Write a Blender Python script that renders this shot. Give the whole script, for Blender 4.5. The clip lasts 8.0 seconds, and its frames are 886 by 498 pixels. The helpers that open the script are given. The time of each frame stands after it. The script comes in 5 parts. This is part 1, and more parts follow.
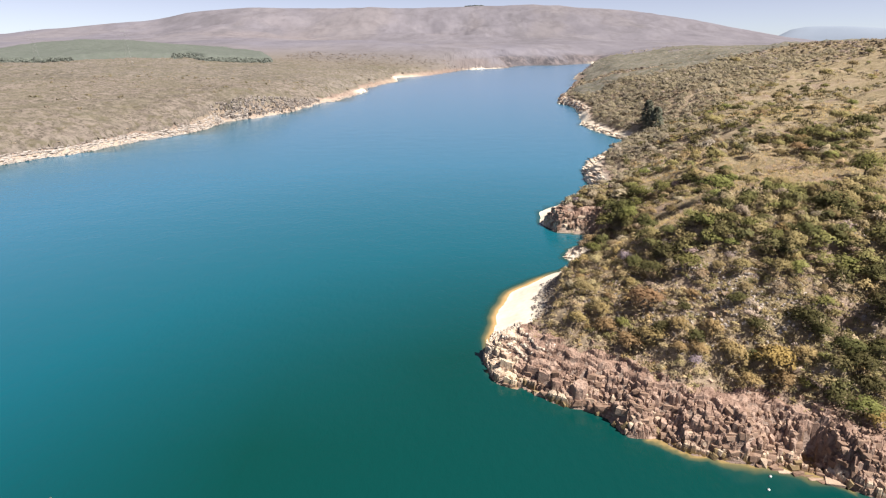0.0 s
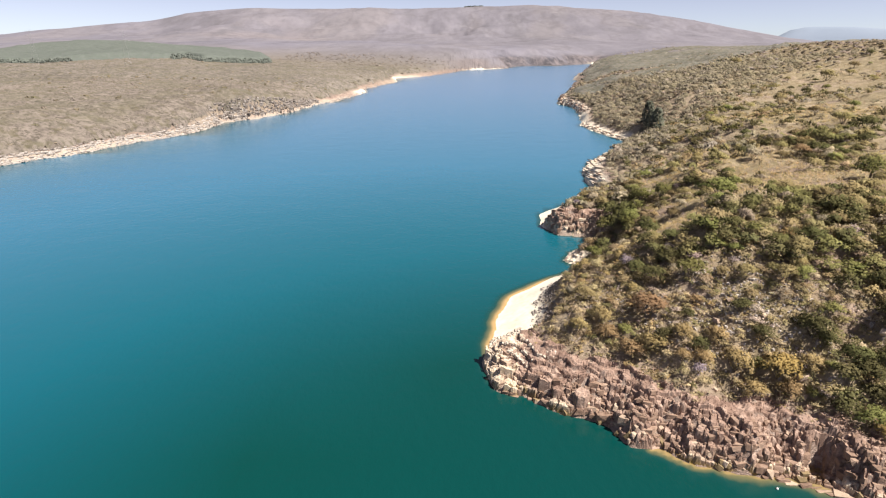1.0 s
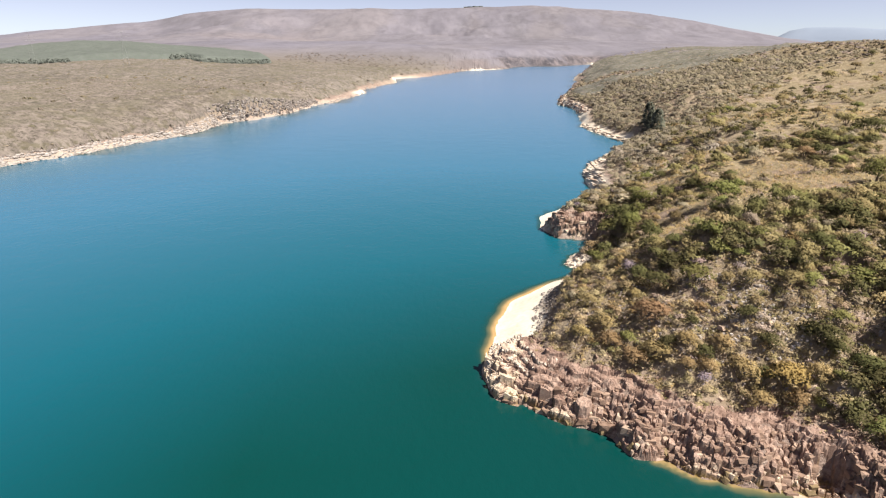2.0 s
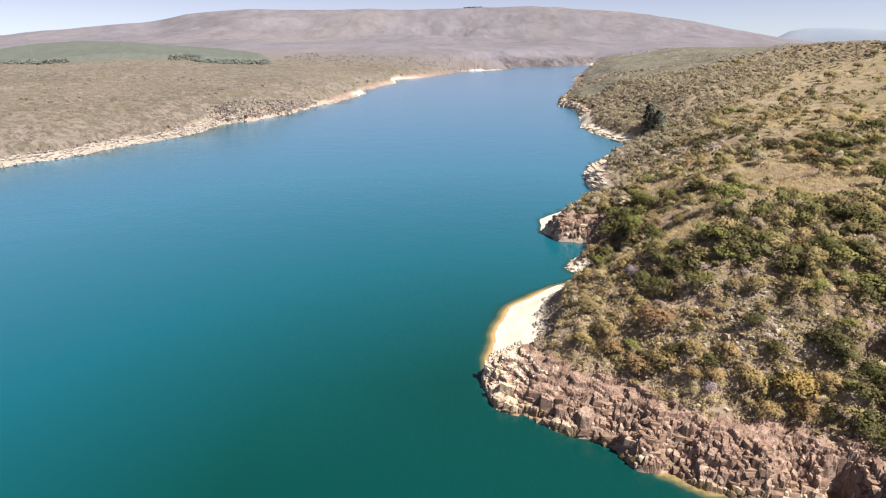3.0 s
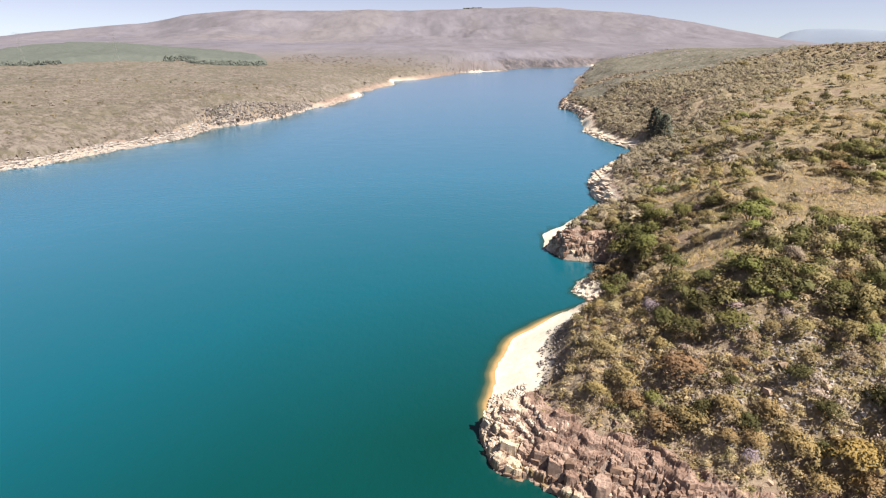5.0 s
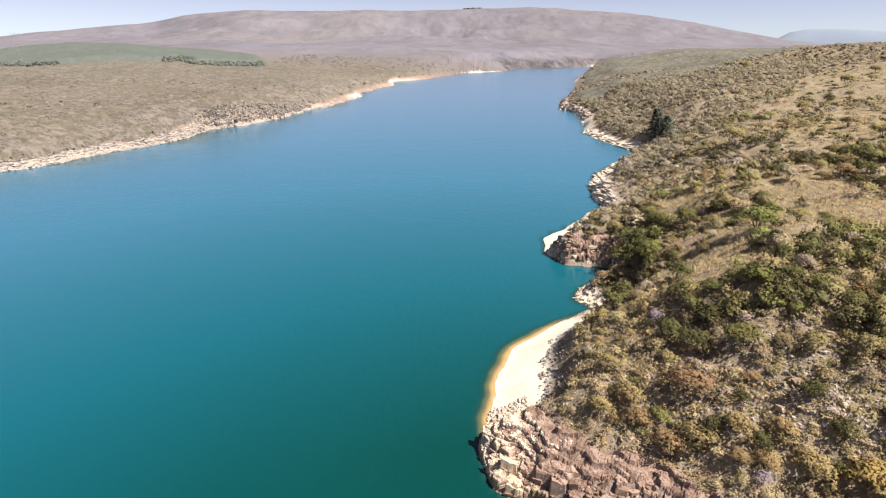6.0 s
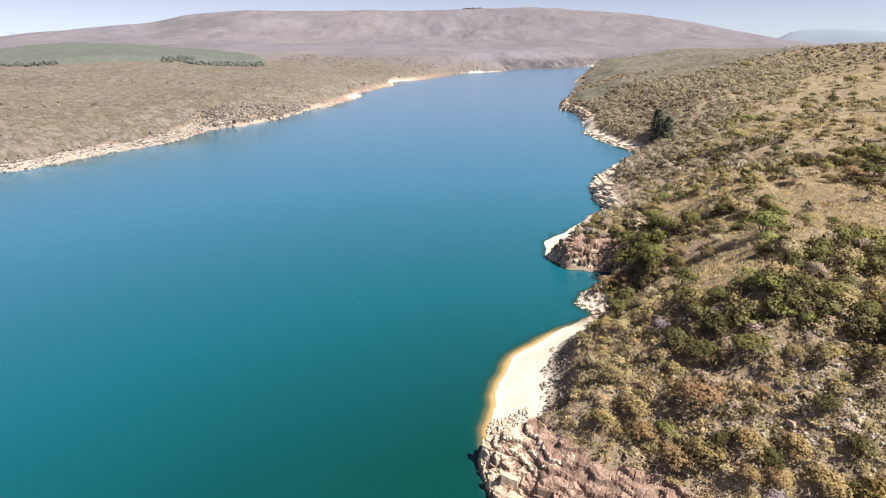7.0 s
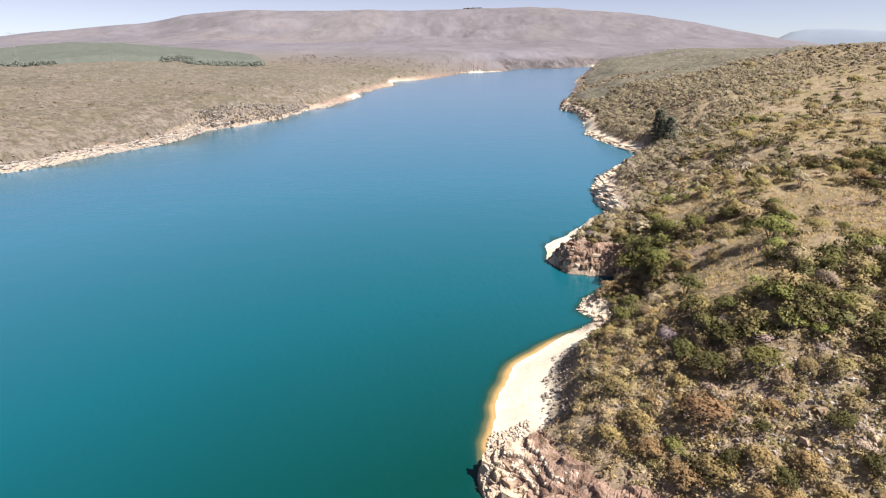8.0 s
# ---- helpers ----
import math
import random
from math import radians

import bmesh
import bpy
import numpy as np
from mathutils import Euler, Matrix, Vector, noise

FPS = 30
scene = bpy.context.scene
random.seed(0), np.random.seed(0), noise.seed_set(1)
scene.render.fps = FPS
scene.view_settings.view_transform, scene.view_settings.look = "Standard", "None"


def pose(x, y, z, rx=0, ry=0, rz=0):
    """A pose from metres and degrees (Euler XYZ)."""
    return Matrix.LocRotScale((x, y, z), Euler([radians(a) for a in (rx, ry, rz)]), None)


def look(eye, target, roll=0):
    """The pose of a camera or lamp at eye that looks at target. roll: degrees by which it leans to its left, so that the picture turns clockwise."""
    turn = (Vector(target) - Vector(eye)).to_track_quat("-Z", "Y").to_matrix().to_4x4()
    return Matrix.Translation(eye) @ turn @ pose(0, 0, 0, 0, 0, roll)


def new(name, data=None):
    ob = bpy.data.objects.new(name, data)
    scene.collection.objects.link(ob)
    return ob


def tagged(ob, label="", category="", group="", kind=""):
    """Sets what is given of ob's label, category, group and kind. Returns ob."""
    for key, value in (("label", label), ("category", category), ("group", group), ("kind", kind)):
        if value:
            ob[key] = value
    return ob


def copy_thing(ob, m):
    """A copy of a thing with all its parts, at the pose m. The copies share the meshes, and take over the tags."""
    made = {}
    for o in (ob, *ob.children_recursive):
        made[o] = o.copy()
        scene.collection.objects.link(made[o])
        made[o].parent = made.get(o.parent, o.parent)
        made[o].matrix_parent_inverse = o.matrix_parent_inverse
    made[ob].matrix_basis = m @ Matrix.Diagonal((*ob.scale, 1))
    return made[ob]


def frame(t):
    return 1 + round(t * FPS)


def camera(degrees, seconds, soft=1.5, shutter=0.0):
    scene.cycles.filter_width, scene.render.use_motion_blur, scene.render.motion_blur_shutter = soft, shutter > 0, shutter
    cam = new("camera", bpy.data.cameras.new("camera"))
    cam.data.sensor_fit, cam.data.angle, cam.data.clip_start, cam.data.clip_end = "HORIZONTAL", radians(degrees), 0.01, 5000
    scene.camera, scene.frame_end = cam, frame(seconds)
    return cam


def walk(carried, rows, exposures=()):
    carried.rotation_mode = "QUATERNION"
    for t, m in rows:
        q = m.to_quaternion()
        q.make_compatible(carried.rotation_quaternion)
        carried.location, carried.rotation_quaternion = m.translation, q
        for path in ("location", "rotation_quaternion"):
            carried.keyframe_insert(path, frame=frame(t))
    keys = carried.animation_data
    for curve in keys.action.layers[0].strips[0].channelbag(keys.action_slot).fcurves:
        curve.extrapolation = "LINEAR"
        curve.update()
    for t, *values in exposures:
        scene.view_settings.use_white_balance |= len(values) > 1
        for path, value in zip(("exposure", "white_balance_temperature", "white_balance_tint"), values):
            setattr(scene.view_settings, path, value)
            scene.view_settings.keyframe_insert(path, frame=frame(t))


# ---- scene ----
cam = camera(74.0, 8.0, soft=1.2)
# seconds, x, y, z, pitch, yaw
ROWS = [
    (0.0, 0.0, 0.0, 40.0, -19.255, -0.003),
    (0.5, 0.063, 0.764, 40.022, -19.236, -0.018),
    (1.0, 0.129, 1.552, 40.044, -19.215, -0.033),
    (1.5, 0.199, 2.39, 40.068, -19.193, -0.047),
    (3.0, 0.416, 5.002, 40.143, -19.125, -0.085),
    (3.5, 0.492, 5.923, 40.169, -19.104, -0.095),
    (3.7, 0.518, 6.229, 40.178, -19.096, -0.099),
    (3.8, 0.555, 6.68, 40.191, -19.092, -0.101),
    (3.9, 0.838, 10.08, 40.289, -19.088, -0.103),
    (4.0, 1.116, 13.426, 40.384, -19.084, -0.104),
    (4.5, 1.207, 14.524, 40.415, -19.066, -0.112),
    (6.0, 1.482, 17.831, 40.51, -19.03, -0.125),
    (6.5, 1.571, 18.904, 40.541, -19.026, -0.126),
    (7.0, 1.66, 19.976, 40.571, -19.026, -0.124),
    (7.5, 1.753, 21.088, 40.603, -19.031, -0.12),
    (8.0, 1.848, 22.239, 40.636, -19.041, -0.114),
]
walk(cam, [(t, pose(x, y, z, 90 + p, 0, w)) for t, x, y, z, p, w in ROWS])

# ---- world, sun ----
SUN_AZ, SUN_EL = radians(118), radians(54)   # azimuth clockwise from +y
world = bpy.data.worlds.new("world")
scene.world = world
world.use_nodes = True
wn = world.node_tree.nodes
sky = wn.new("ShaderNodeTexSky")
sky.sky_type = "NISHITA"
sky.sun_disc = False
sky.sun_elevation, sky.sun_rotation = SUN_EL, SUN_AZ
sky.altitude, sky.air_density, sky.dust_density, sky.ozone_density = 1500, 0.6, 0.35, 2.4
wn["Background"].inputs["Strength"].default_value = 0.058
# dry-season haze: a paler, slightly violet sky
pale_sky = wn.new("ShaderNodeHueSaturation")
pale_sky.inputs["Saturation"].default_value = 0.55
pale_sky.inputs["Hue"].default_value = 0.53
world.node_tree.links.new(sky.outputs["Color"], pale_sky.inputs["Color"])
world.node_tree.links.new(pale_sky.outputs["Color"], wn["Background"].inputs["Color"])
sun_data = bpy.data.lights.new("sun", "SUN")
sun_data.energy, sun_data.angle, sun_data.color = 5.0, radians(0.53), (1.0, 0.935, 0.83)
sun = new("sun", sun_data)
sun.matrix_world = look((300, 0, 300), (300 - math.sin(SUN_AZ) * math.cos(SUN_EL) * 100,
                                       -math.cos(SUN_AZ) * math.cos(SUN_EL) * 100, 300 - math.sin(SUN_EL) * 100))
scene.view_settings.exposure = 1.05

# ---- materials ----
class Nodes:
    """A small writer of node materials."""

    def __init__(self, name, roughness=0.9, specular=0.2):
        self.mat = bpy.data.materials.new(name)
        self.mat.use_nodes = True
        self.tree = self.mat.node_tree
        self.bsdf = self.tree.nodes["Principled BSDF"]
        self.bsdf.inputs["Roughness"].default_value = roughness
        self.bsdf.inputs["Specular IOR Level"].default_value = specular
        self.place = self.tree.nodes.new("ShaderNodeNewGeometry").outputs["Position"]

    def link(self, a, b):
        self.tree.links.new(a, b)

    def node(self, kind, **values):
        n = self.tree.nodes.new(kind)
        for key, value in values.items():
            if hasattr(value, "is_linked"):
                self.link(value, n.inputs[key])
            else:
                n.inputs[key].default_value = value
        return n

    def noise(self, scale, detail=4.0, rough=0.6, vector=None):
        n = self.node("ShaderNodeTexNoise", Scale=scale, Detail=detail, Roughness=rough)
        self.link(vector or self.place, n.inputs["Vector"])
        return n.outputs["Fac"]

    def stretch(self, x, y, z):
        n = self.tree.nodes.new("ShaderNodeVectorMath")
        n.operation = "MULTIPLY"
        self.link(self.place, n.inputs[0])
        n.inputs[1].default_value = (x, y, z)
        return n.outputs[0]

    def ramp(self, fac, *stops):
        n = self.tree.nodes.new("ShaderNodeValToRGB")
        e = n.color_ramp.elements
        while len(e) < len(stops):
            e.new(0.5)
        for item, (at, c) in zip(e, stops):
            item.position, item.color = at, (c if len(c) == 4 else (*c, 1))
        self.link(fac, n.inputs["Fac"])
        return n.outputs["Color"]

    def span(self, fac, low, high, to_low=0.0, to_high=1.0):
        n = self.node("ShaderNodeMapRange", Value=fac)
        for key, v in zip(("From Min", "From Max", "To Min", "To Max"), (low, high, to_low, to_high)):
            n.inputs[key].default_value = v
        return n.outputs["Result"]

    def math(self, op, a, b):
        n = self.tree.nodes.new("ShaderNodeMath")
        n.operation = op
        for k, v in ((0, a), (1, b)):
            if hasattr(v, "is_linked"):
                self.link(v, n.inputs[k])
            else:
                n.inputs[k].default_value = v
        return n.outputs[0]

    def mix(self, fac, a, b, blend="MIX"):
        n = self.tree.nodes.new("ShaderNodeMix")
        n.data_type, n.blend_type = "RGBA", blend
        for k, v in ((0, fac), (6, a), (7, b)):
            if hasattr(v, "is_linked"):
                self.link(v, n.inputs[k])
            else:
                n.inputs[k].default_value = v if k == 0 else (*v, 1)
        return n.outputs[2]

    def attribute(self, name):
        n = self.tree.nodes.new("ShaderNodeAttribute")
        n.attribute_name = name
        return n

    def colour(self, c):
        self.link(c, self.bsdf.inputs["Base Color"])

    def bump(self, height, strength=0.5, distance=0.3):
        n = self.node("ShaderNodeBump", Height=height, Strength=strength, Distance=distance)
        self.link(n.outputs["Normal"], self.bsdf.inputs["Normal"])


def ground_material():
    m = Nodes("hillside_ground", 0.95, 0.1)
    zone = m.node("ShaderNodeSeparateColor", Color=m.attribute("zone").outputs["Color"])
    rock, sand, grass = zone.outputs["Red"], zone.outputs["Green"], zone.outputs["Blue"]
    far = m.attribute("zone").outputs["Alpha"]
    fine, mid, wide = m.noise(1.6, 5, 0.7), m.noise(0.22, 4), m.noise(0.03, 5)
    litter = m.ramp(fine, (0.3, (0.11, 0.078, 0.052)), (0.5, (0.26, 0.195, 0.135)), (0.70, (0.45, 0.36, 0.265)))
    pale = m.ramp(mid, (0.35, (0.19, 0.145, 0.10)), (0.65, (0.40, 0.33, 0.25)))
    soil = m.mix(0.5, litter, pale)
    straw = m.ramp(m.noise(0.5, 6, 0.7), (0.3, (0.158, 0.125, 0.077)), (0.52, (0.255, 0.206, 0.132)), (0.72, (0.362, 0.297, 0.20)))
    straw = m.mix(m.span(m.noise(1.9, 5, 0.75), 0.5, 0.66, 0.0, 0.7), straw, (0.125, 0.105, 0.052))
    straw = m.mix(m.span(m.noise(0.16, 4, 0.7), 0.54, 0.66, 0.0, 0.6), straw, (0.39, 0.30, 0.225))
    base = m.mix(grass, soil, straw)
    wood = m.ramp(m.noise(0.055, 8, 0.72), (0.3, (0.14, 0.119, 0.101)), (0.5, (0.172, 0.146, 0.125)), (0.7, (0.205, 0.175, 0.15)))
    wood = m.mix(m.span(m.noise(0.42, 5, 0.75), 0.45, 0.66, 0.0, 0.6), wood, (0.12, 0.102, 0.07))
    wood = m.mix(m.span(m.noise(0.14, 6, 0.75), 0.51, 0.60, 0.0, 0.6), wood, (0.105, 0.098, 0.06))
    wood = m.mix(m.span(m.noise(0.004, 6, 0.7), 0.42, 0.62), wood, (0.15, 0.13, 0.105))
    wood = m.mix(m.span(m.noise(0.0026, 7, 0.72), 0.52, 0.66), wood, (0.215, 0.175, 0.145))
    wood = m.mix(m.span(m.noise(0.009, 7, 0.75), 0.55, 0.68, 0.0, 0.7), wood, (0.095, 0.08, 0.08))
    # Violet-grey of the far hills: distance haze mixed into the base colour.
    hazed_upland = m.attribute("hazed_upland").outputs["Fac"]
    hazed_heath = m.ramp(m.noise(0.012, 9, 0.7, m.stretch(1.0, 0.45, 1.0)), (0.3, (0.138, 0.130, 0.156)), (0.5, (0.164, 0.154, 0.184)), (0.7, (0.196, 0.184, 0.212)))
    hazed_heath = m.mix(m.span(m.noise(0.0030, 6, 0.62, m.stretch(1.0, 0.35, 1.0)), 0.50, 0.60, 0.0, 0.5), hazed_heath, (0.19, 0.172, 0.182))
    hazed_heath = m.mix(m.attribute("field").outputs["Fac"], hazed_heath, (0.235, 0.197, 0.192))
    hazed_heath = m.mix(m.span(m.noise(0.0048, 8, 0.68, m.stretch(1.0, 0.3, 1.0)), 0.54, 0.66, 0.0, 0.6), hazed_heath, (0.105, 0.10, 0.115))
    hazed_heath = m.mix(m.span(m.noise(0.03, 8, 0.75, m.stretch(1.0, 0.5, 1.0)), 0.48, 0.64, 0.0, 0.5), hazed_heath, (0.115, 0.11, 0.127))
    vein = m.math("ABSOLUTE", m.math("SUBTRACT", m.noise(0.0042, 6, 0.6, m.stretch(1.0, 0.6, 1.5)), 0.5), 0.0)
    hazed_heath = m.mix(m.span(vein, 0.0, 0.03, 0.3, 0.0), hazed_heath, (0.09, 0.082, 0.095))
    wood = m.mix(hazed_upland, wood, hazed_heath)
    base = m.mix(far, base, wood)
    strata = m.noise(0.9, 6, 0.7, m.stretch(0.5, 0.5, 2.2))
    stone = m.ramp(strata, (0.28, (0.12, 0.084, 0.07)), (0.48, (0.23, 0.166, 0.14)), (0.7, (0.35, 0.27, 0.228)))
    stone = m.mix(m.span(m.noise(0.07, 3), 0.5, 0.7, 0.0, 0.4), stone, (0.42, 0.345, 0.285))
    # Far cliffs: upright shadows painted in as dark streaks on haze mauve.
    shade_streak = m.ramp(m.noise(0.06, 6, 0.7, m.stretch(1, 1, 0.12)), (0.36, (0.045, 0.043, 0.050)), (0.5, (0.098, 0.087, 0.095)), (0.64, (0.17, 0.146, 0.152)))
    stone = m.mix(hazed_upland, stone, shade_streak)
    base = m.mix(rock, base, stone)
    beach = m.ramp(m.noise(1.1, 5), (0.3, (0.67, 0.59, 0.475)), (0.7, (0.80, 0.73, 0.615)))
    base = m.mix(sand, base, beach)
    m.colour(base)
    m.bump(m.math("ADD", m.math("MULTIPLY", m.noise(2.2, 6, 0.7), m.math("SUBTRACT", 1.0, m.math("MULTIPLY", sand, 0.75))), m.math("MULTIPLY", strata, m.math("MULTIPLY", rock, m.math("SUBTRACT", 2.0, m.math("MULTIPLY", sand, 1.9))))), 0.7, 0.4)
    return m.mat


def water_material():
    m = Nodes("lake_water", 0.18, 0.5)
    m.bsdf.inputs["IOR"].default_value = 1.36
    depth = m.attribute("depth").outputs["Fac"]
    # Sky reflection and haze put into the water's colour, stronger farther off.
    deep = m.ramp(m.attribute("sky_paling").outputs["Fac"], (0.0, (0.0008, 0.039, 0.036)), (0.085, (0.003, 0.080, 0.114)), (0.26, (0.020, 0.124, 0.206)), (1.0, (0.058, 0.155, 0.275)))
    shelf = m.ramp(depth, (0.0, (0.52, 0.36, 0.18)), (0.16, (0.38, 0.25, 0.11)), (0.36, (0.11, 0.105, 0.055)), (0.62, (0.008, 0.046, 0.040)), (1.0, (0.0009, 0.041, 0.045)))
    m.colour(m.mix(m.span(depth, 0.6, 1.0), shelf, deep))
    ripple = m.math("ADD", m.noise(0.9, 3, 0.6, m.stretch(1.0, 0.6, 1)), m.math("MULTIPLY", m.noise(0.12, 3), 2.0))
    m.bump(ripple, 0.12, 0.5)
    return m.mat


def rock_material(name, dark, middle, light):
    m = Nodes(name, 0.9, 0.2)
    chance = m.tree.nodes.new("ShaderNodeNewGeometry").outputs["Random Per Island"]
    each = m.tree.nodes.new("ShaderNodeObjectInfo").outputs["Random"]
    tone = m.ramp(m.noise(1.3, 6, 0.7), (0.3, dark), (0.5, middle), (0.72, light))
    tone = m.mix(0.55, tone, m.ramp(m.math("FRACT", m.math("ADD", chance, each), 0.0), (0.0, dark), (0.6, middle), (1.0, light)))
    m.colour(tone)
    m.bump(m.noise(4.0, 5, 0.7), 0.6, 0.12)
    return m.mat


def cliff_material():
    """Jointed rock: each block has its own tone; bleached towards the high-water line."""
    m = Nodes("jointed_cliff_rock", 0.92, 0.15)
    block = m.attribute("block").outputs["Fac"]
    bleach = m.attribute("bleach").outputs["Fac"]
    grain = m.noise(2.6, 7, 0.75)
    tone = m.ramp(m.math("ADD", m.math("MULTIPLY", grain, 0.6), m.math("MULTIPLY", block, 0.4)), (0.22, (0.10, 0.058, 0.045)), (0.5, (0.262, 0.176, 0.140)), (0.78, (0.445, 0.33, 0.272)))
    cream = m.ramp(grain, (0.3, (0.36, 0.265, 0.19)), (0.5, (0.55, 0.44, 0.335)), (0.7, (0.68, 0.57, 0.45)))
    tone = m.mix(m.span(m.math("ADD", bleach, m.math("MULTIPLY", m.math("SUBTRACT", m.noise(0.9, 5, 0.7), 0.5), 1.2)), 0.4, 0.75), tone, cream)
    tone = m.mix(m.attribute("algae").outputs["Fac"], tone, m.ramp(grain, (0.3, (0.14, 0.10, 0.03)), (0.7, (0.34, 0.23, 0.075))))
    m.colour(tone)
    m.bump(m.math("ADD", m.noise(5.0, 6, 0.75), m.noise(1.5, 4, 0.7, m.stretch(0.6, 0.6, 3.0))), 0.6, 0.12)
    return m.mat


def leaf_material(name, colour=None, spread=0.07):
    """Leaves; without a colour they take the mesh's own tint."""
    m = Nodes(name, 0.85, 0.04)
    base = m.attribute("tint").outputs["Color"] if colour is None else m.mix(0.0, colour, colour)
    chance = m.tree.nodes.new("ShaderNodeNewGeometry").outputs["Random Per Island"]
    each = m.tree.nodes.new("ShaderNodeObjectInfo").outputs["Random"]
    turned = m.tree.nodes.new("ShaderNodeVectorTransform")
    turned.vector_type, turned.convert_from, turned.convert_to = "NORMAL", "OBJECT", "WORLD"
    m.link(m.attribute("soft").outputs["Vector"], turned.inputs[0])
    m.link(turned.outputs[0], m.bsdf.inputs["Normal"])
    light = m.math("ADD", m.span(chance, 0, 1, 1 - spread, 1 + spread), m.span(each, 0, 1, -0.16, 0.16))
    n = m.node("ShaderNodeHueSaturation", Color=base, Value=light)
    m.link(m.span(each, 0, 1, 0.485, 0.52), n.inputs["Hue"])
    m.colour(n.outputs["Color"])
    # leaves let some light through
    thin = m.node("ShaderNodeBsdfTranslucent", Color=n.outputs["Color"])
    both = m.tree.nodes.new("ShaderNodeMixShader")
    m.link(turned.outputs[0], thin.inputs["Normal"])
    both.inputs["Fac"].default_value = 0.06
    m.link(m.bsdf.outputs["BSDF"], both.inputs[1])
    m.link(thin.outputs["BSDF"], both.inputs[2])
    m.link(both.outputs["Shader"], m.tree.nodes["Material Output"].inputs["Surface"])
    return m.mat


def bark_material():
    m = Nodes("grey_bark", 0.95, 0.1)
    m.colour(m.ramp(m.noise(6, 5, 0.7, m.stretch(1, 1, 0.3)), (0.3, (0.07, 0.055, 0.045)), (0.7, (0.20, 0.165, 0.135))))
    m.bump(m.noise(9, 4), 0.6, 0.05)
    return m.mat


def canopy_material():
    """Bare crowns seen from afar: grey-brown with twiggy mottling."""
    m = Nodes("bare_canopy", 0.95, 0.05)
    base = m.attribute("tint").outputs["Color"]
    base = m.mix(m.span(m.noise(0.8, 5, 0.7), 0.47, 0.58, 0.0, 0.85), base, (0.070, 0.062, 0.048))
    base = m.mix(m.span(m.noise(0.25, 4, 0.65), 0.48, 0.62, 0.0, 0.7), base, (0.225, 0.192, 0.166))
    base = m.mix(m.span(m.noise(0.11, 5, 0.7), 0.54, 0.68, 0.0, 0.6), base, (0.088, 0.083, 0.068))
    base = m.mix(m.span(m.noise(0.035, 4, 0.6), 0.46, 0.66, 0.0, 0.5), base, (0.130, 0.119, 0.085))
    m.colour(m.mix(m.span(m.noise(0.16, 6, 0.75), 0.52, 0.60, 0.0, 0.6), base, (0.102, 0.090, 0.058)))
    m.bump(m.noise(1.6, 5, 0.75), 0.5, 0.5)
    return m.mat


CANOPY = canopy_material()
GROUND, WATER, BARK, CLIFF = ground_material(), water_material(), bark_material(), cliff_material()
ROCK_BROWN = rock_material("brown_quartzite", (0.105, 0.064, 0.047), (0.26, 0.174, 0.131), (0.43, 0.31, 0.24))
ROCK_PALE = rock_material("pale_quartzite", (0.27, 0.19, 0.145), (0.42, 0.32, 0.245), (0.56, 0.45, 0.355))
LEAF_STUFF = leaf_material("scrub_leaves", spread=0.07)
ROCK_CREAM = rock_material("cream_quartzite", (0.33, 0.27, 0.22), (0.48, 0.405, 0.34), (0.60, 0.525, 0.45))
ROCK_GREY = rock_material("grey_weathered_rock", (0.055, 0.047, 0.043), (0.11, 0.09, 0.082), (0.19, 0.155, 0.135))
ROCK_SHORE = rock_material("bleached_shore_rock", (0.235, 0.203, 0.184), (0.365, 0.324, 0.298), (0.50, 0.455, 0.425))
ROCK_DUN = rock_material("dun_weathered_rock", (0.115, 0.096, 0.088), (0.205, 0.177, 0.162), (0.315, 0.277, 0.254))
ROCK_OCHRE = rock_material("ochre_wet_rock", (0.11, 0.08, 0.045), (0.20, 0.145, 0.08), (0.30, 0.22, 0.13))

# ---- the lie of the land ----
RIGHT_SHORE = [(130, -900), (130, -300), (112, -60), (82, 22), (58, 37), (39, 45), (34, 47.5), (26, 51), (21, 54), (17, 58), (11.2, 61.2), (8.5, 62.8),
               (6.8, 67), (6.1, 70.4), (7.6, 77), (8.9, 85), (11.5, 92.0), (16.2, 97.0), (21.9, 102), (26.3, 105.3), (24.0, 109), (25.8, 114), (32.5, 119.2), (34.5, 124.2),
               (26, 126), (23, 134), (25, 143), (31, 150), (43, 163), (47, 196), (53, 211), (70, 239), (80, 257), (77, 268), (72, 309),
               (82, 352), (87, 401), (82, 429), (90, 465), (116, 553), (156, 700), (164, 759), (199, 877), (256, 1087), (334, 1342)]
LEFT_SHORE = [(334, 1342), (222, 1201), (146, 1170), (103, 1061), (33, 992), (-25, 799), (-55, 759), (-53, 679), (-74, 574), (-66, 533),
              (-78, 451), (-88, 417), (-93, 374), (-107, 339), (-118, 323), (-116, 303), (-120, 277), (-131, 257), (-140, 229), (-149, 213),
              (-154, 203), (-175, 150), (-200, 50), (-230, -300), (-230, -900)]


def lattice(ix, iy, seed):
    n = (ix.astype(np.int64) * 374761393 + iy.astype(np.int64) * 668265263 + seed * 974634721) & 0xFFFFFFFF
    n = ((n ^ (n >> 13)) * 1274126177) & 0xFFFFFFFF
    return ((n ^ (n >> 16)) & 0xFFFF) / 65535.0


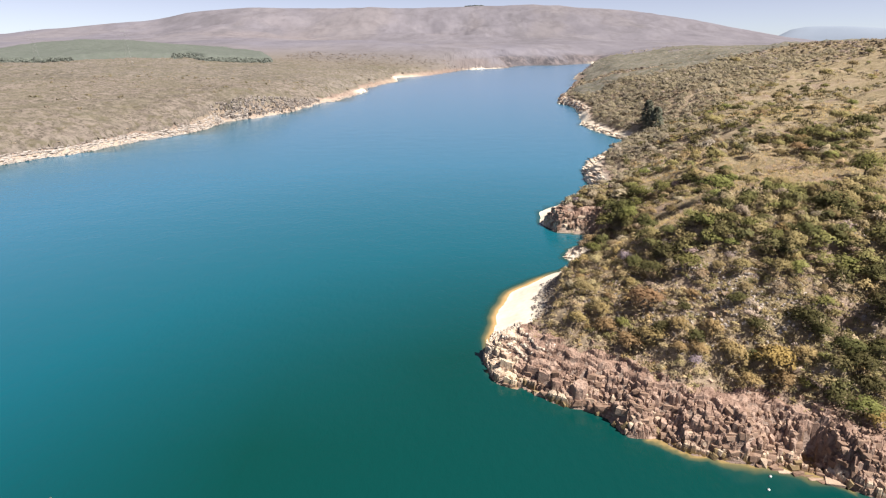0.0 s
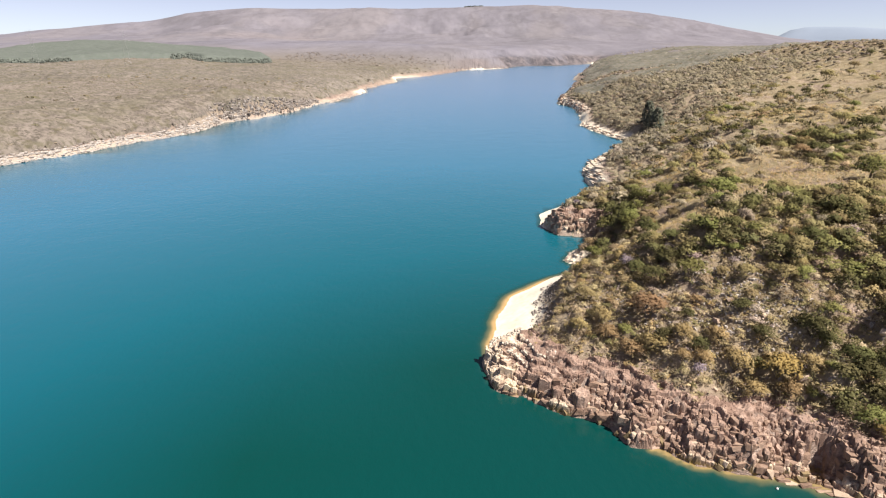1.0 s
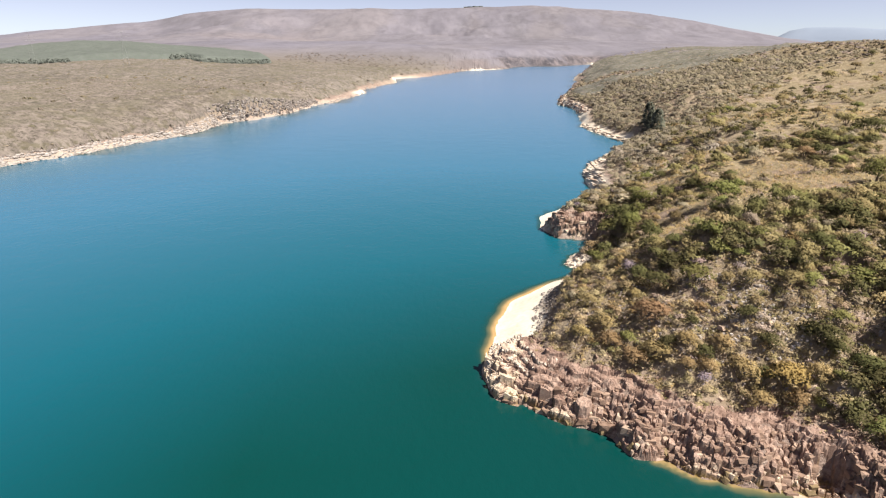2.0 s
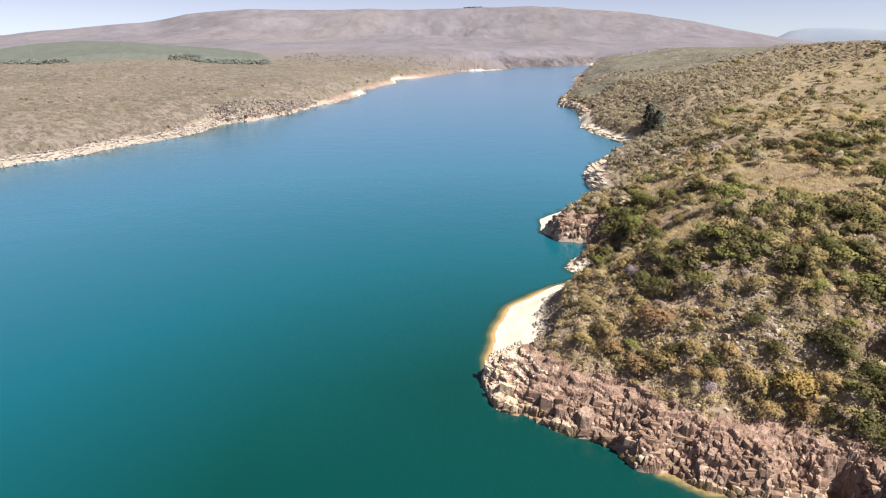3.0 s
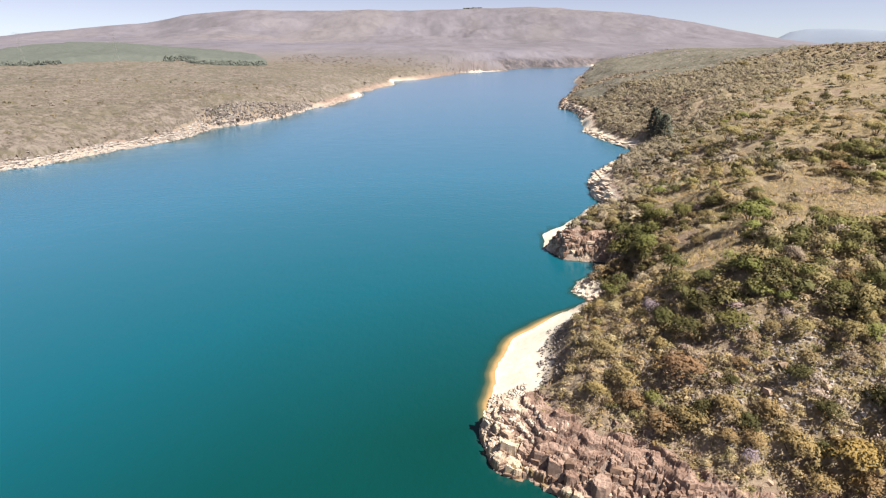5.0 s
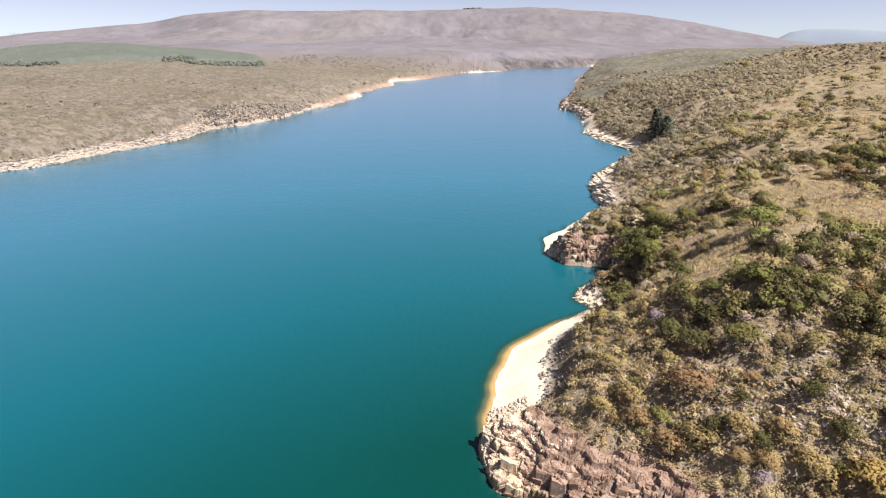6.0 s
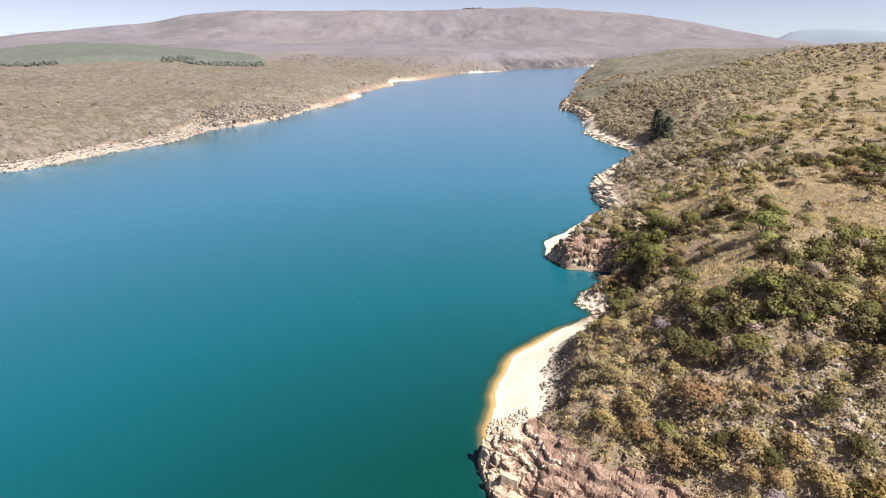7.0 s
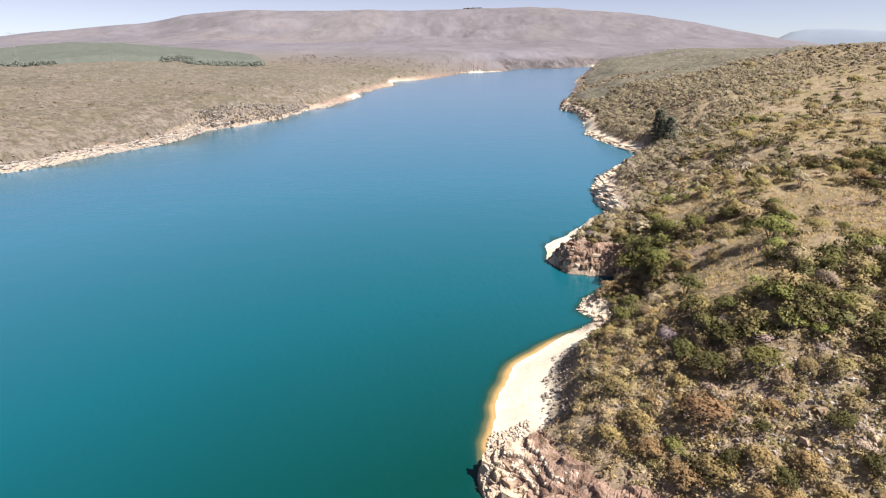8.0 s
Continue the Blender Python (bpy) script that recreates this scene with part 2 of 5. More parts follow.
def value_noise(x, y, seed=0):
    """Smooth noise from -1 to 1 on a unit lattice."""
    ix, iy = np.floor(x), np.floor(y)
    fx, fy = x - ix, y - iy
    fx, fy = fx * fx * (3 - 2 * fx), fy * fy * (3 - 2 * fy)
    a, b = lattice(ix, iy, seed), lattice(ix + 1, iy, seed)
    c, d = lattice(ix, iy + 1, seed), lattice(ix + 1, iy + 1, seed)
    return 2 * ((a * (1 - fx) + b * fx) * (1 - fy) + (c * (1 - fx) + d * fx) * fy) - 1


def fbm(x, y, size, octaves=4, seed=0):
    total, amp = 0.0, 0.5
    for k in range(octaves):
        total = total + amp * value_noise(x / size + 17.3 * k, y / size - 9.1 * k, seed + k)
        size, amp = size / 2.1, amp * 0.5
    return total


def to_line(x, y, line):
    """Distance to a polyline."""
    best = np.full(x.shape, 1e9)
    for (ax, ay), (bx, by) in zip(line, line[1:]):
        ex, ey = bx - ax, by - ay
        t = np.clip(((x - ax) * ex + (y - ay) * ey) / (ex * ex + ey * ey), 0, 1)
        best = np.minimum(best, (x - ax - t * ex) ** 2 + (y - ay - t * ey) ** 2)
    return np.sqrt(best)


def inside(x, y, ring):
    odd = np.zeros(x.shape, bool)
    for (ax, ay), (bx, by) in zip(ring, ring[1:] + ring[:1]):
        if ay != by:
            odd ^= ((ay > y) != (by > y)) & (x < (bx - ax) * (y - ay) / (by - ay) + ax)
    return odd


def ease(a, b, v):
    t = np.clip((v - a) / (b - a), 0, 1)
    return t * t * (3 - 2 * t)


LAKE = RIGHT_SHORE + LEFT_SHORE[1:]


def land(x, y):
    """Height, distance inland, and the masks of the place, for arrays of x and y."""
    x, y = np.asarray(x, float), np.asarray(y, float)
    reach = np.hypot(x, y)
    shift = np.clip(reach / 150, 0.5, 6)
    jag = (1 - ease(66, 74, y)) * (1 - ease(90, 140, reach)) * 1.5
    wx = x + jag * value_noise(x / 3.4, y / 3.4, 13) + shift * 1.3 * fbm(x, y, 9, 3, 3) + shift * 0.5 * fbm(x, y, 2.3, 2, 5)
    wy = y + jag * value_noise(x / 3.4, y / 3.4, 14) + shift * 1.3 * fbm(x, y, 9, 3, 8) + shift * 0.5 * fbm(x, y, 2.3, 2, 11)
    cove = 16 * ease(650, 1000, reach)
    wx, wy = wx + cove * fbm(x, y, 60, 3, 15), wy + cove * fbm(x, y, 60, 3, 16)
    dr, dl = to_line(wx, wy, RIGHT_SHORE), to_line(wx, wy, LEFT_SHORE)
    wet = inside(wx, wy, LAKE)
    d = np.minimum(dr, dl)
    # bank on the right: a low cliff, a steep scrub slope, a grassy shoulder
    shelf = np.interp(dr, [0, 0.7, 2.2, 4, 6.5, 9], [0, 1.4, 3.2, 4.2, 4.7, 5.4])
    beach = ease(71, 76, y) * (1 - ease(98, 104, y)) * (dr < 30)
    shelf = shelf * (1 - beach) + beach * np.interp(dr, [0, 1.5, 6.5, 9], [0, 0.5, 2.8, 5.0])
    islet = ease(103, 106, y) * (1 - ease(117, 119, y))
    cape = ease(119, 123, y) * (1 - ease(130, 134, y))
    slab = ease(131, 135, y) * (1 - ease(148, 154, y)) + ease(188, 197, y) * (1 - ease(290, 330, y))
    slab = np.maximum(slab * (dr < 30), beach)
    shelf = shelf * (1 - slab) + slab * np.interp(dr, [0, 1.5, 6.5, 9], [0, 0.5, 2.8, 5.0])
    flat = slab * ease(126, 132, y)
    shelf = shelf * (1 - flat) + flat * np.interp(dr, [0, 1.5, 4.5, 6.5, 9], [0, 0.6, 1.2, 2.2, 5.2])
    shelf = shelf * (1 - islet) + islet * np.interp(dr, [0, 0.8, 2, 4, 9], [0, 0.9, 1.7, 2.6, 5.2])
    shelf = shelf * (1 - cape) + cape * np.interp(dr, [0, 0.6, 1.6, 3, 9], [0, 2.6, 4.8, 5.5, 6.2])
    rise = np.interp(dr, [0, 8, 13, 17, 25, 40, 60, 80, 145, 200, 300, 600, 1500], [0, 0.6, 4.2, 7.2, 11.5, 14, 17.5, 21.5, 35.5, 38.5, 36, 30, 30])
    gentle = np.exp(-((y - 109) / 13) ** 2)
    rise = rise * (1 - gentle) + gentle * np.interp(dr, [0, 5, 8, 13, 17, 25, 40, 60, 80, 145, 200, 300, 600, 1500], [0, 0.8, 2.4, 5.0, 6.8, 9.8, 14, 17.5, 21.5, 35.5, 38.5, 36, 30, 30])
    near = 1 - ease(112, 138, y) * (1 - ease(14, 42, dr)) * 0.62
    near = near * (1 - 0.34 * np.exp(-((x - 23) / 9) ** 2 - ((y - 77) / 12) ** 2))
    away = 1 - 0.28 * ease(260, 620, y)
    hr = shelf + rise * near * away
    hr = hr + ease(8, 14, dr) * (1.3 * np.exp(-((x - 47) / 11) ** 2 - ((y - 91) / 13) ** 2) + 2.0 * np.exp(-((x - 50) / 12) ** 2 - ((y - 122) / 13) ** 2))
    # bank on the left: pale rocks, a steep edge, a wide wooded shelf
    hl = np.interp(dl, [0, 2, 10, 20, 40, 100, 200, 300, 600, 900, 1500], [0, 2.2, 5.0, 9.0, 12.3, 15, 18.5, 22, 24.5, 27, 30])
    bluff = np.exp(-(((x + 112) / 45) ** 2 + ((y - 345) / 50) ** 2))
    hl = hl + bluff * np.interp(dl, [0, 3, 6, 30, 90], [0, 1.5, 7.5, 5, 0])
    far_end = ease(850, 1150, y)
    hl = hl * (1 - far_end) + far_end * np.interp(dl + 9 * fbm(x, y, 70, 3, 17), [0, 8, 24, 34, 60, 90, 150, 500], [0, 2.5, 16, 18, 29, 32, 37, 42])
    side = ease(-60, 60, dl - dr)
    h = hl * (1 - side) + hr * side
    # plantation hill
    h = h + 17 * np.exp(-(((x + 470 + 0.55 * (y - 860)) / 150) ** 2 + ((y - 860) / 150) ** 2)) * ease(40, 250, dl)
    # tableland on the skyline
    az = np.degrees(np.arctan2(x, y))
    ridge = np.interp(az, [-60, -35.3, -31.6, -25.2, -22.1, -17, -9.3, 2.3, 8.4, 15.7, 22.7, 29.1, 33, 60],
                      [0.004, 0.0108, 0.0185, 0.0303, 0.0434, 0.0527, 0.0519, 0.0567, 0.0578, 0.0483, 0.0309, 0.0094, 0.0, 0.0])
    climb = ease(1350, 3050, reach) * 0.45 + ease(2150, 2900, reach) * 0.55
    gully = fbm(x, y, 520, 6, 21) - 0.35 * np.abs(fbm(x, y, 260, 4, 23))
    h = h + np.clip(ridge * 3000 * climb * (1 + 0.95 * gully * (1 - ease(2350, 2950, reach))), 0, None)
    h = h - 60 * ease(3300, 4300, reach) * (ridge > 0.001)
    # unevenness
    rough = ease(0, 12, d) * (0.45 + 0.55 * side)
    h = h + rough * (1.5 * fbm(x, y, 28, 4, 31) + 0.55 * fbm(x, y, 5, 3, 41)) * (1 + 1.2 * ease(300, 900, reach)) * (1 - ease(900, 1300, reach))
    h = h + ease(60, 260, d) * 7 * fbm(x, y, 210, 4, 51)
    # a cleft in the cliff
    t = np.clip(((x - 35.8) * 1.4 + (y - 45.5) * 3.6) / (1.4 ** 2 + 3.6 ** 2), 0, 1)
    cleft = np.hypot(x - 35.8 - 1.4 * t, y - 45.5 - 3.6 * t)
    h = h - np.clip(h + 0.2, 0, 4.0) * np.exp(-(cleft / (2.1 - 0.9 * t)) ** 4)
    # broken steps of the cliff
    crag = (1 - ease(6, 9, d)) * ease(0.1, 1.2, d)
    step = np.floor(h / 0.75 + 0.6 * value_noise(x / 1.7, y / 1.7, 61)) * 0.75
    h = np.where(wet, -np.minimum(0.14 * d + 0.02, 7) * np.where(slab > 0.1, 1, 3), h + crag * (1 - slab) * 0.7 * (step - h - 0.6 + 0.4 * value_noise(x / 0.8, y / 0.8, 71)))
    return h, np.where(wet, -d, d), wet, slab, dr, dl, reach, side


# ---- mesh helpers ----
def mesh_of(name, verts, faces, mat, **attributes):
    """A mesh from arrays; faces all with the same number of corners. attributes: values for each vertex."""
    verts, faces = np.asarray(verts, np.float32), np.asarray(faces, np.int32)
    me = bpy.data.meshes.new(name)
    n, k = faces.shape
    me.vertices.add(len(verts))
    me.vertices.foreach_set("co", verts.ravel())
    me.loops.add(n * k)
    me.loops.foreach_set("vertex_index", faces.ravel())
    me.polygons.add(n)
    me.polygons.foreach_set("loop_start", np.arange(0, n * k, k, dtype=np.int32))
    me.update(calc_edges=True)
    for key, v in attributes.items():
        v = np.asarray(v, np.float32)
        if v.ndim == 1:
            me.attributes.new(key, "FLOAT", "POINT").data.foreach_set("value", v)
        else:
            if v.shape[1] == 3:
                v = np.c_[v, np.ones(len(v), np.float32)]
            me.attributes.new(key, "FLOAT_COLOR", "POINT").data.foreach_set("color", v.astype(np.float32).ravel())
    me.polygons.foreach_set("use_smooth", np.zeros(n, bool))
    me.materials.append(mat)
    return me


def part(name, me, parent, label=""):
    ob = new(name, me)
    ob.parent = parent
    return tagged(ob, label)


def lines(*spans):
    """Grid lines: spans of (from, to, step), end to end."""
    out = []
    for a, b, s in spans:
        out.append(np.linspace(a, b, max(1, round((b - a) / s)), endpoint=False))
    return np.concatenate(out + [[spans[-1][1]]])


def sheet(xs, ys):
    gx, gy = np.meshgrid(xs, ys)
    i = np.arange(len(ys) * len(xs)).reshape(len(ys), len(xs))
    quads = np.stack([i[:-1, :-1], i[:-1, 1:], i[1:, 1:], i[1:, :-1]], -1).reshape(-1, 4)
    return gx.ravel(), gy.ravel(), quads


# open grass on the slope and on the shoulder of the hill
MEADOWS = [[(41, 93), (52, 84), (62, 80), (75, 76), (100, 100), (95, 122), (72, 126), (66, 168), (48, 132)],
           [(30, 81), (36, 78), (41, 83), (46, 104), (43, 112), (37, 110), (33, 98)],
           [(68, 182), (88, 152), (104, 134), (140, 145), (215, 285), (160, 285), (100, 207), (84, 207)]]


def meadow(x, y):
    wx, wy = x + 9 * fbm(x, y, 22, 3, 261), y + 13 * fbm(x, y, 22, 3, 265)
    open_ground = inside(wx, wy, MEADOWS[0]) | inside(wx, wy, MEADOWS[2]) | inside(0.6 * x + 0.4 * wx, 0.6 * y + 0.4 * wy, MEADOWS[1])
    return open_ground & (fbm(x, y, 13, 2, 269) < 0.30)


def cells(u, v, seed):
    """Irregular blocks on a plan: a number for each block, the nearness to its joints, its tilted face and its middle."""
    iu, iv = np.floor(u), np.floor(v)
    first, second = np.full(u.shape, 9.0), np.full(u.shape, 9.0)
    name, lean, mid_u, mid_v = (np.zeros(u.shape) for _ in range(4))
    for a in (-1, 0, 1):
        for b in (-1, 0, 1):
            cu, cv = iu + a, iv + b
            du = cu + 0.1 + 0.8 * lattice(cu, cv, seed) - u
            dv = cv + 0.1 + 0.8 * lattice(cu, cv, seed + 1) - v
            dist = np.maximum(np.abs(du), np.abs(dv)) * 0.6 + np.hypot(du, dv) * 0.4
            near = dist < first
            second = np.where(near, first, np.minimum(second, dist))
            name = np.where(near, lattice(cu, cv, seed + 2), name)
            tip = du * (lattice(cu, cv, seed + 3) - 0.5) + dv * (lattice(cu, cv, seed + 4) - 0.5)
            lean = np.where(near, tip, lean)
            mid_u, mid_v = np.where(near, u + du, mid_u), np.where(near, v + dv, mid_v)
            first = np.where(near, dist, first)
    return name, second - first, lean, mid_u, mid_v


def build_ground():
    xs = lines((-4700, -2400, 110), (-2400, -1200, 36), (-1200, -400, 22), (-400, -175, 7), (-175, -60, 2.0), (-60, 0, 6), (0, 56, 0.58), (56, 130, 1.2),
               (130, 330, 4), (330, 900, 14), (900, 1900, 36), (1900, 4700, 110))
    ys = lines((-1500, 0, 100), (0, 40, 4), (40, 112, 0.58), (112, 170, 1.1), (170, 470, 2.6), (470, 1400, 8), (1400, 3300, 24), (3300, 4700, 110))
    x, y, quads = sheet(xs, ys)
    h, d, wet, beach, dr, dl, reach, side = land(x, y)
    edge = fbm(x, y, 4, 3, 91)
    far = ease(330, 620, reach)
    rock = (1 - ease(4.8, 7.5, d + 1.6 * edge)) * (1 - ease(500, 900, reach))
    rock = np.maximum(rock, (1 - ease(3, 12, d)) * ease(500, 900, reach))
    rock = np.maximum(rock, 0.75 * ease(0.30, 0.5, fbm(x, y, 11, 4, 95)) * (reach < 400))
    sand = beach * (1 - ease(5.6, 7.2, d + 1.2 * edge)) * np.where(y > 103, 0.85 * ease(-0.35, 0.0, fbm(x, y, 9, 3, 89)), 1)
    pale = (1 - ease(1.5, 4.0 + np.clip(reach / 150, 0, 5), d + 1.5 * edge)) * ease(100, 108, y) * (1 - ease(430, 520, reach))
    spots = np.zeros(x.shape)
    for sx, sy, sr in ((-66, 533, 22), (-42, 735, 45), (70, 1030, 38), (330, 1335, 30), (162, 757, 20), (84, 430, 16)):
        spots = np.maximum(spots, 1.1 * np.exp(-((x - sx) ** 2 + (y - sy) ** 2) / sr ** 2) * (1 - ease(2, 6, d)) * (1 - ease(1.5, 3.5, h)))
    pale = pale * (1 - 0.9 * ease(118, 121, y) * (1 - ease(129, 132, y)) * (side > 0.5))
    bluff = np.exp(-(((x + 108) / 30) ** 2 + ((y - 345) / 75) ** 2)) * (side < 0.5)
    pale = pale * (1 - np.clip(1.6 * bluff, 0, 1) * ease(0.6, 1.6, d))
    sand = np.maximum(sand, np.where(side < 0.5, 0.3, 1.0) * pale * (0.85 + 0.5 * edge) * np.where(side < 0.5, 1 - ease(2.5, 4.6, d), 1))
    sand = np.maximum(sand, spots)
    rock = np.maximum(rock, 0.95 * (1 - ease(20, 45, d)) * ease(930, 1120, y) * ease(-0.45, -0.05, fbm(x, y, 60, 3, 93)))
    grass = ease(30, 70, dr + 14 * fbm(x, y, 40, 3, 97)) * side * (0.75 + 0.25 * edge)
    grass = np.maximum(grass, meadow(x, y) * 0.9)
    grass = np.maximum(grass, 0.6 * ease(0.1, 0.35, fbm(x, y, 22, 3, 99)) * side)
    far = np.where(side > 0.5, ease(380, 700, reach), ease(1.5, 6, dl))
    rock = rock * (1 - 0.75 * np.clip(1.4 * bluff, 0, 1) * ease(1.0, 2.5, d))
    zone = np.stack([rock, sand, grass, far], -1).clip(0, 1)
    # Distance mask for the haze put into the hills' colour.
    hazed_upland = ease(760, 1200, reach) * (1 - 0.2 * side)
    az = np.degrees(np.arctan2(x, y))
    field = np.exp(-((az + 16 + 6 * fbm(x, y, 300, 3, 295)) / 6.5) ** 2 - ((reach - 2150) / 330) ** 2) * ease(-0.3, 0.0, fbm(x, y, 260, 4, 297))
    field = np.maximum(field, 0.8 * np.exp(-((az - 13) / 9) ** 2) * ease(2750, 2900, reach) * ease(-0.2, 0.1, fbm(x, y, 300, 3, 299)))
    me = mesh_of("ground", np.stack([x, y, h], -1), quads, GROUND, zone=zone, hazed_upland=hazed_upland, field=0.5 * field)
    me.polygons.foreach_set("use_smooth", np.ones(len(quads), bool))
    return tagged(new("ground", me), "dry scrub hillside and tableland round the lake", "ground", kind="structure")


def build_water():
    xs = lines((-4700, -300, 400), (-300, 0, 20), (0, 50, 0.7), (50, 120, 3), (120, 500, 20), (500, 4700, 400))
    ys = lines((-1500, 0, 100), (0, 40, 4), (40, 130, 0.7), (130, 480, 4), (480, 1500, 30), (1500, 1800, 100))
    x, y, quads = sheet(xs, ys)
    d = land(x, y)[1]
    beach = ease(70, 76, y) * (1 - ease(97, 104, y))
    depth = np.clip(-d / np.where(beach > 0, 2.6 * beach + 1.1 * (1 - beach), 1.1), 0, 1)
    ledge = np.exp(-((x - 30) / 9) ** 2 - ((y - 48) / 8) ** 2)
    ragged = np.clip(1 + 1.6 * fbm(x, y, 2.6, 3, 121), 0.45, 2)
    depth = np.maximum(np.where(ledge > 0.05, np.clip(-d / (1.1 + 1.9 * ledge * ragged), 0, 1), depth), np.where(ledge > 0.3, 0.26, 0.12 * beach + 0.62 * (1 - beach)))
    # The last attribute is the distance mask of that painted sky reflection.
    me = mesh_of("water", np.stack([x, y, 0 * x], -1), quads, WATER, depth=depth, sky_paling=np.clip((np.hypot(1.25 * (x - 20), y - 8) - 66) / 500, 0, 1))
    me.polygons.foreach_set("use_smooth", np.ones(len(quads), bool))
    return tagged(new("water", me), "calm teal lake water with faint ripples", "water", kind="structure")


build_ground()
build_water()


# ---- shapes for rocks and plants ----
rng = np.random.default_rng(7)


def block_shape(seed):
    """A broken angular block about one metre across, as vertices and quads."""
    r = np.random.default_rng(seed)
    bm = bmesh.new()
    pts = r.uniform(-0.5, 0.5, (14, 3))
    pts[:8] = np.array([[a, b, c] for a in (-0.5, 0.5) for b in (-0.5, 0.5) for c in (-0.5, 0.5)]) * r.uniform(0.6, 1.05, (8, 3))
    pts[:, 0] += 0.25 * pts[:, 2]
    for p in pts:
        bm.verts.new(p)
    bmesh.ops.convex_hull(bm, input=bm.verts)
    bmesh.ops.delete(bm, geom=[v for v in bm.verts if not v.link_faces], context="VERTS")
    bmesh.ops.triangulate(bm, faces=bm.faces)
    bm.verts.index_update()
    v = np.array([p.co[:] for p in bm.verts])
    f = np.array([[p.index for p in q.verts] for q in bm.faces])
    bm.free()
    return v, f


def crown_shape(seed, cards, lobes, radius, height, size, flat=0.75, base=0.25, lit=0.45, slim=(0.55, 1.0), sky=0.10):
    """Leaf clumps on the skin of many small lobes; the plant's foot is at the origin. Triangles."""
    r = np.random.default_rng(seed)
    turn = 2.4 * np.arange(lobes) + r.uniform(0, 6.28)
    out = 0.78 * radius * np.sqrt((np.arange(lobes) + 0.3) / lobes) * r.uniform(0.6, 1.2, lobes)
    lobe_r = radius * r.uniform(0.16, 0.46, lobes) * (1 + 1.2 / lobes)
    dome = np.sqrt(np.clip(1 - (out / radius) ** 2, 0.1, 1))
    top = height * (base + (1 - base) * dome * r.uniform(0.7, 1.0, lobes))
    centres = np.stack([np.cos(turn) * out, np.sin(turn) * out, np.maximum(top - lobe_r * flat, 0.25 * height)], -1)
    which = r.choice(lobes, cards, p=lobe_r ** 2 / (lobe_r ** 2).sum())
    way = r.normal(0, 1, (cards, 3))
    way[:, 2] = np.abs(way[:, 2]) * 0.95 - 0.35 * r.random(cards)
    way /= np.linalg.norm(way, axis=1)[:, None]
    depth = np.where(r.random(cards) < 0.12, r.uniform(1.05, 1.35, cards), r.uniform(0.55, 1.08, cards))
    c = centres[which] + way * (lobe_r[which] * depth)[:, None] * [1, 1, flat]
    c[:, 2] = np.clip(c[:, 2], 0.1, height * 1.1)
    n = way * (1.1 - 0.6 * lit) + [0, 0, lit] + r.normal(0, 0.33, (cards, 3))
    n /= np.linalg.norm(n, axis=1)[:, None]
    u = np.cross(n, r.normal(0, 1, (cards, 3)))
    u /= np.linalg.norm(u, axis=1)[:, None]
    w = np.cross(n, u)
    s = (size * r.uniform(0.6, 1.4, cards))[:, None]
    k = r.uniform(*slim, (cards, 1))
    bend = n * s * 0.25
    corners = np.stack([c - u * s * 1.15 - bend, c + u * s * 0.7 - w * s * k * 1.1, c + u * s * 0.7 + w * s * k * 1.1 + bend], 1).reshape(-1, 3)
    whole = (c - [0, 0, 0.35 * height]) / [radius, radius, height]
    round_off = 0.7 * way + 0.6 * whole + [0, 0, sky] + 0.3 * n
    round_off /= np.linalg.norm(round_off, axis=1)[:, None]
    return corners, np.arange(cards * 3).reshape(-1, 3), np.repeat(round_off, 3, 0)


def twig_shape(seed, count, radius, height):
    """Bare twigs spreading from a foot: thin blades, as quads."""
    r = np.random.default_rng(seed)
    a = r.uniform(0, 2 * np.pi, count)
    out = radius * r.uniform(0.2, 1.0, count)
    top = np.stack([np.cos(a) * out, np.sin(a) * out, height * r.uniform(0.5, 1.0, count)], -1)
    low = top * r.uniform(0.0, 0.6, (count, 1))
    side = np.stack([-np.sin(a + r.normal(0, 1, count)), np.cos(a), np.zeros(count)], -1) * 0.05
    v = np.stack([low - side, low + side, top + side * 0.5, top - side * 0.5], 1).reshape(-1, 3)
    return v, np.arange(count * 4).reshape(-1, 4), np.tile([0.0, 0.0, 1.0], (count * 4, 1))


def gathered(shapes, which, at, turn, scale, tilt=None, tints=None):
    """Copies of shapes joined into arrays: vertices, faces, tint and soft normal for each vertex."""
    vs, fs, ts, ns, total = [], [], [], [], 0
    scale = np.asarray(scale, float)
    if scale.ndim == 1:
        scale = np.repeat(scale[:, None], 3, 1)
    for k, (v, f, *soft) in enumerate(shapes):
        pick = np.flatnonzero(which == k)
        if not len(pick):
            continue
        c, s = np.cos(turn[pick])[:, None], np.sin(turn[pick])[:, None]
        p = v[None] * scale[pick][:, None]
        x, y, z = p[..., 0], p[..., 1], p[..., 2]
        if tilt is not None:
            ct, st = np.cos(tilt[pick])[:, None], np.sin(tilt[pick])[:, None]
            y, z = ct * y - st * z, st * y + ct * z
        q = np.stack([c * x - s * y, s * x + c * y, z], -1) + at[pick][:, None]
        vs.append(q.reshape(-1, 3))
        fs.append((f[None] + (np.arange(len(pick)) * len(v))[:, None, None] + total).reshape(-1, f.shape[1]))
        if tints is not None:
            ts.append(np.repeat(tints[pick], len(v), 0))
        if soft:
            nx, ny, nz = soft[0].T
            ns.append(np.stack([c * nx - s * ny, s * nx + c * ny, nz + 0 * c], -1).reshape(-1, 3))
        total += len(pick) * len(v)
    return np.concatenate(vs), np.concatenate(fs), (np.concatenate(ts) if ts else None), (np.concatenate(ns) if ns else None)


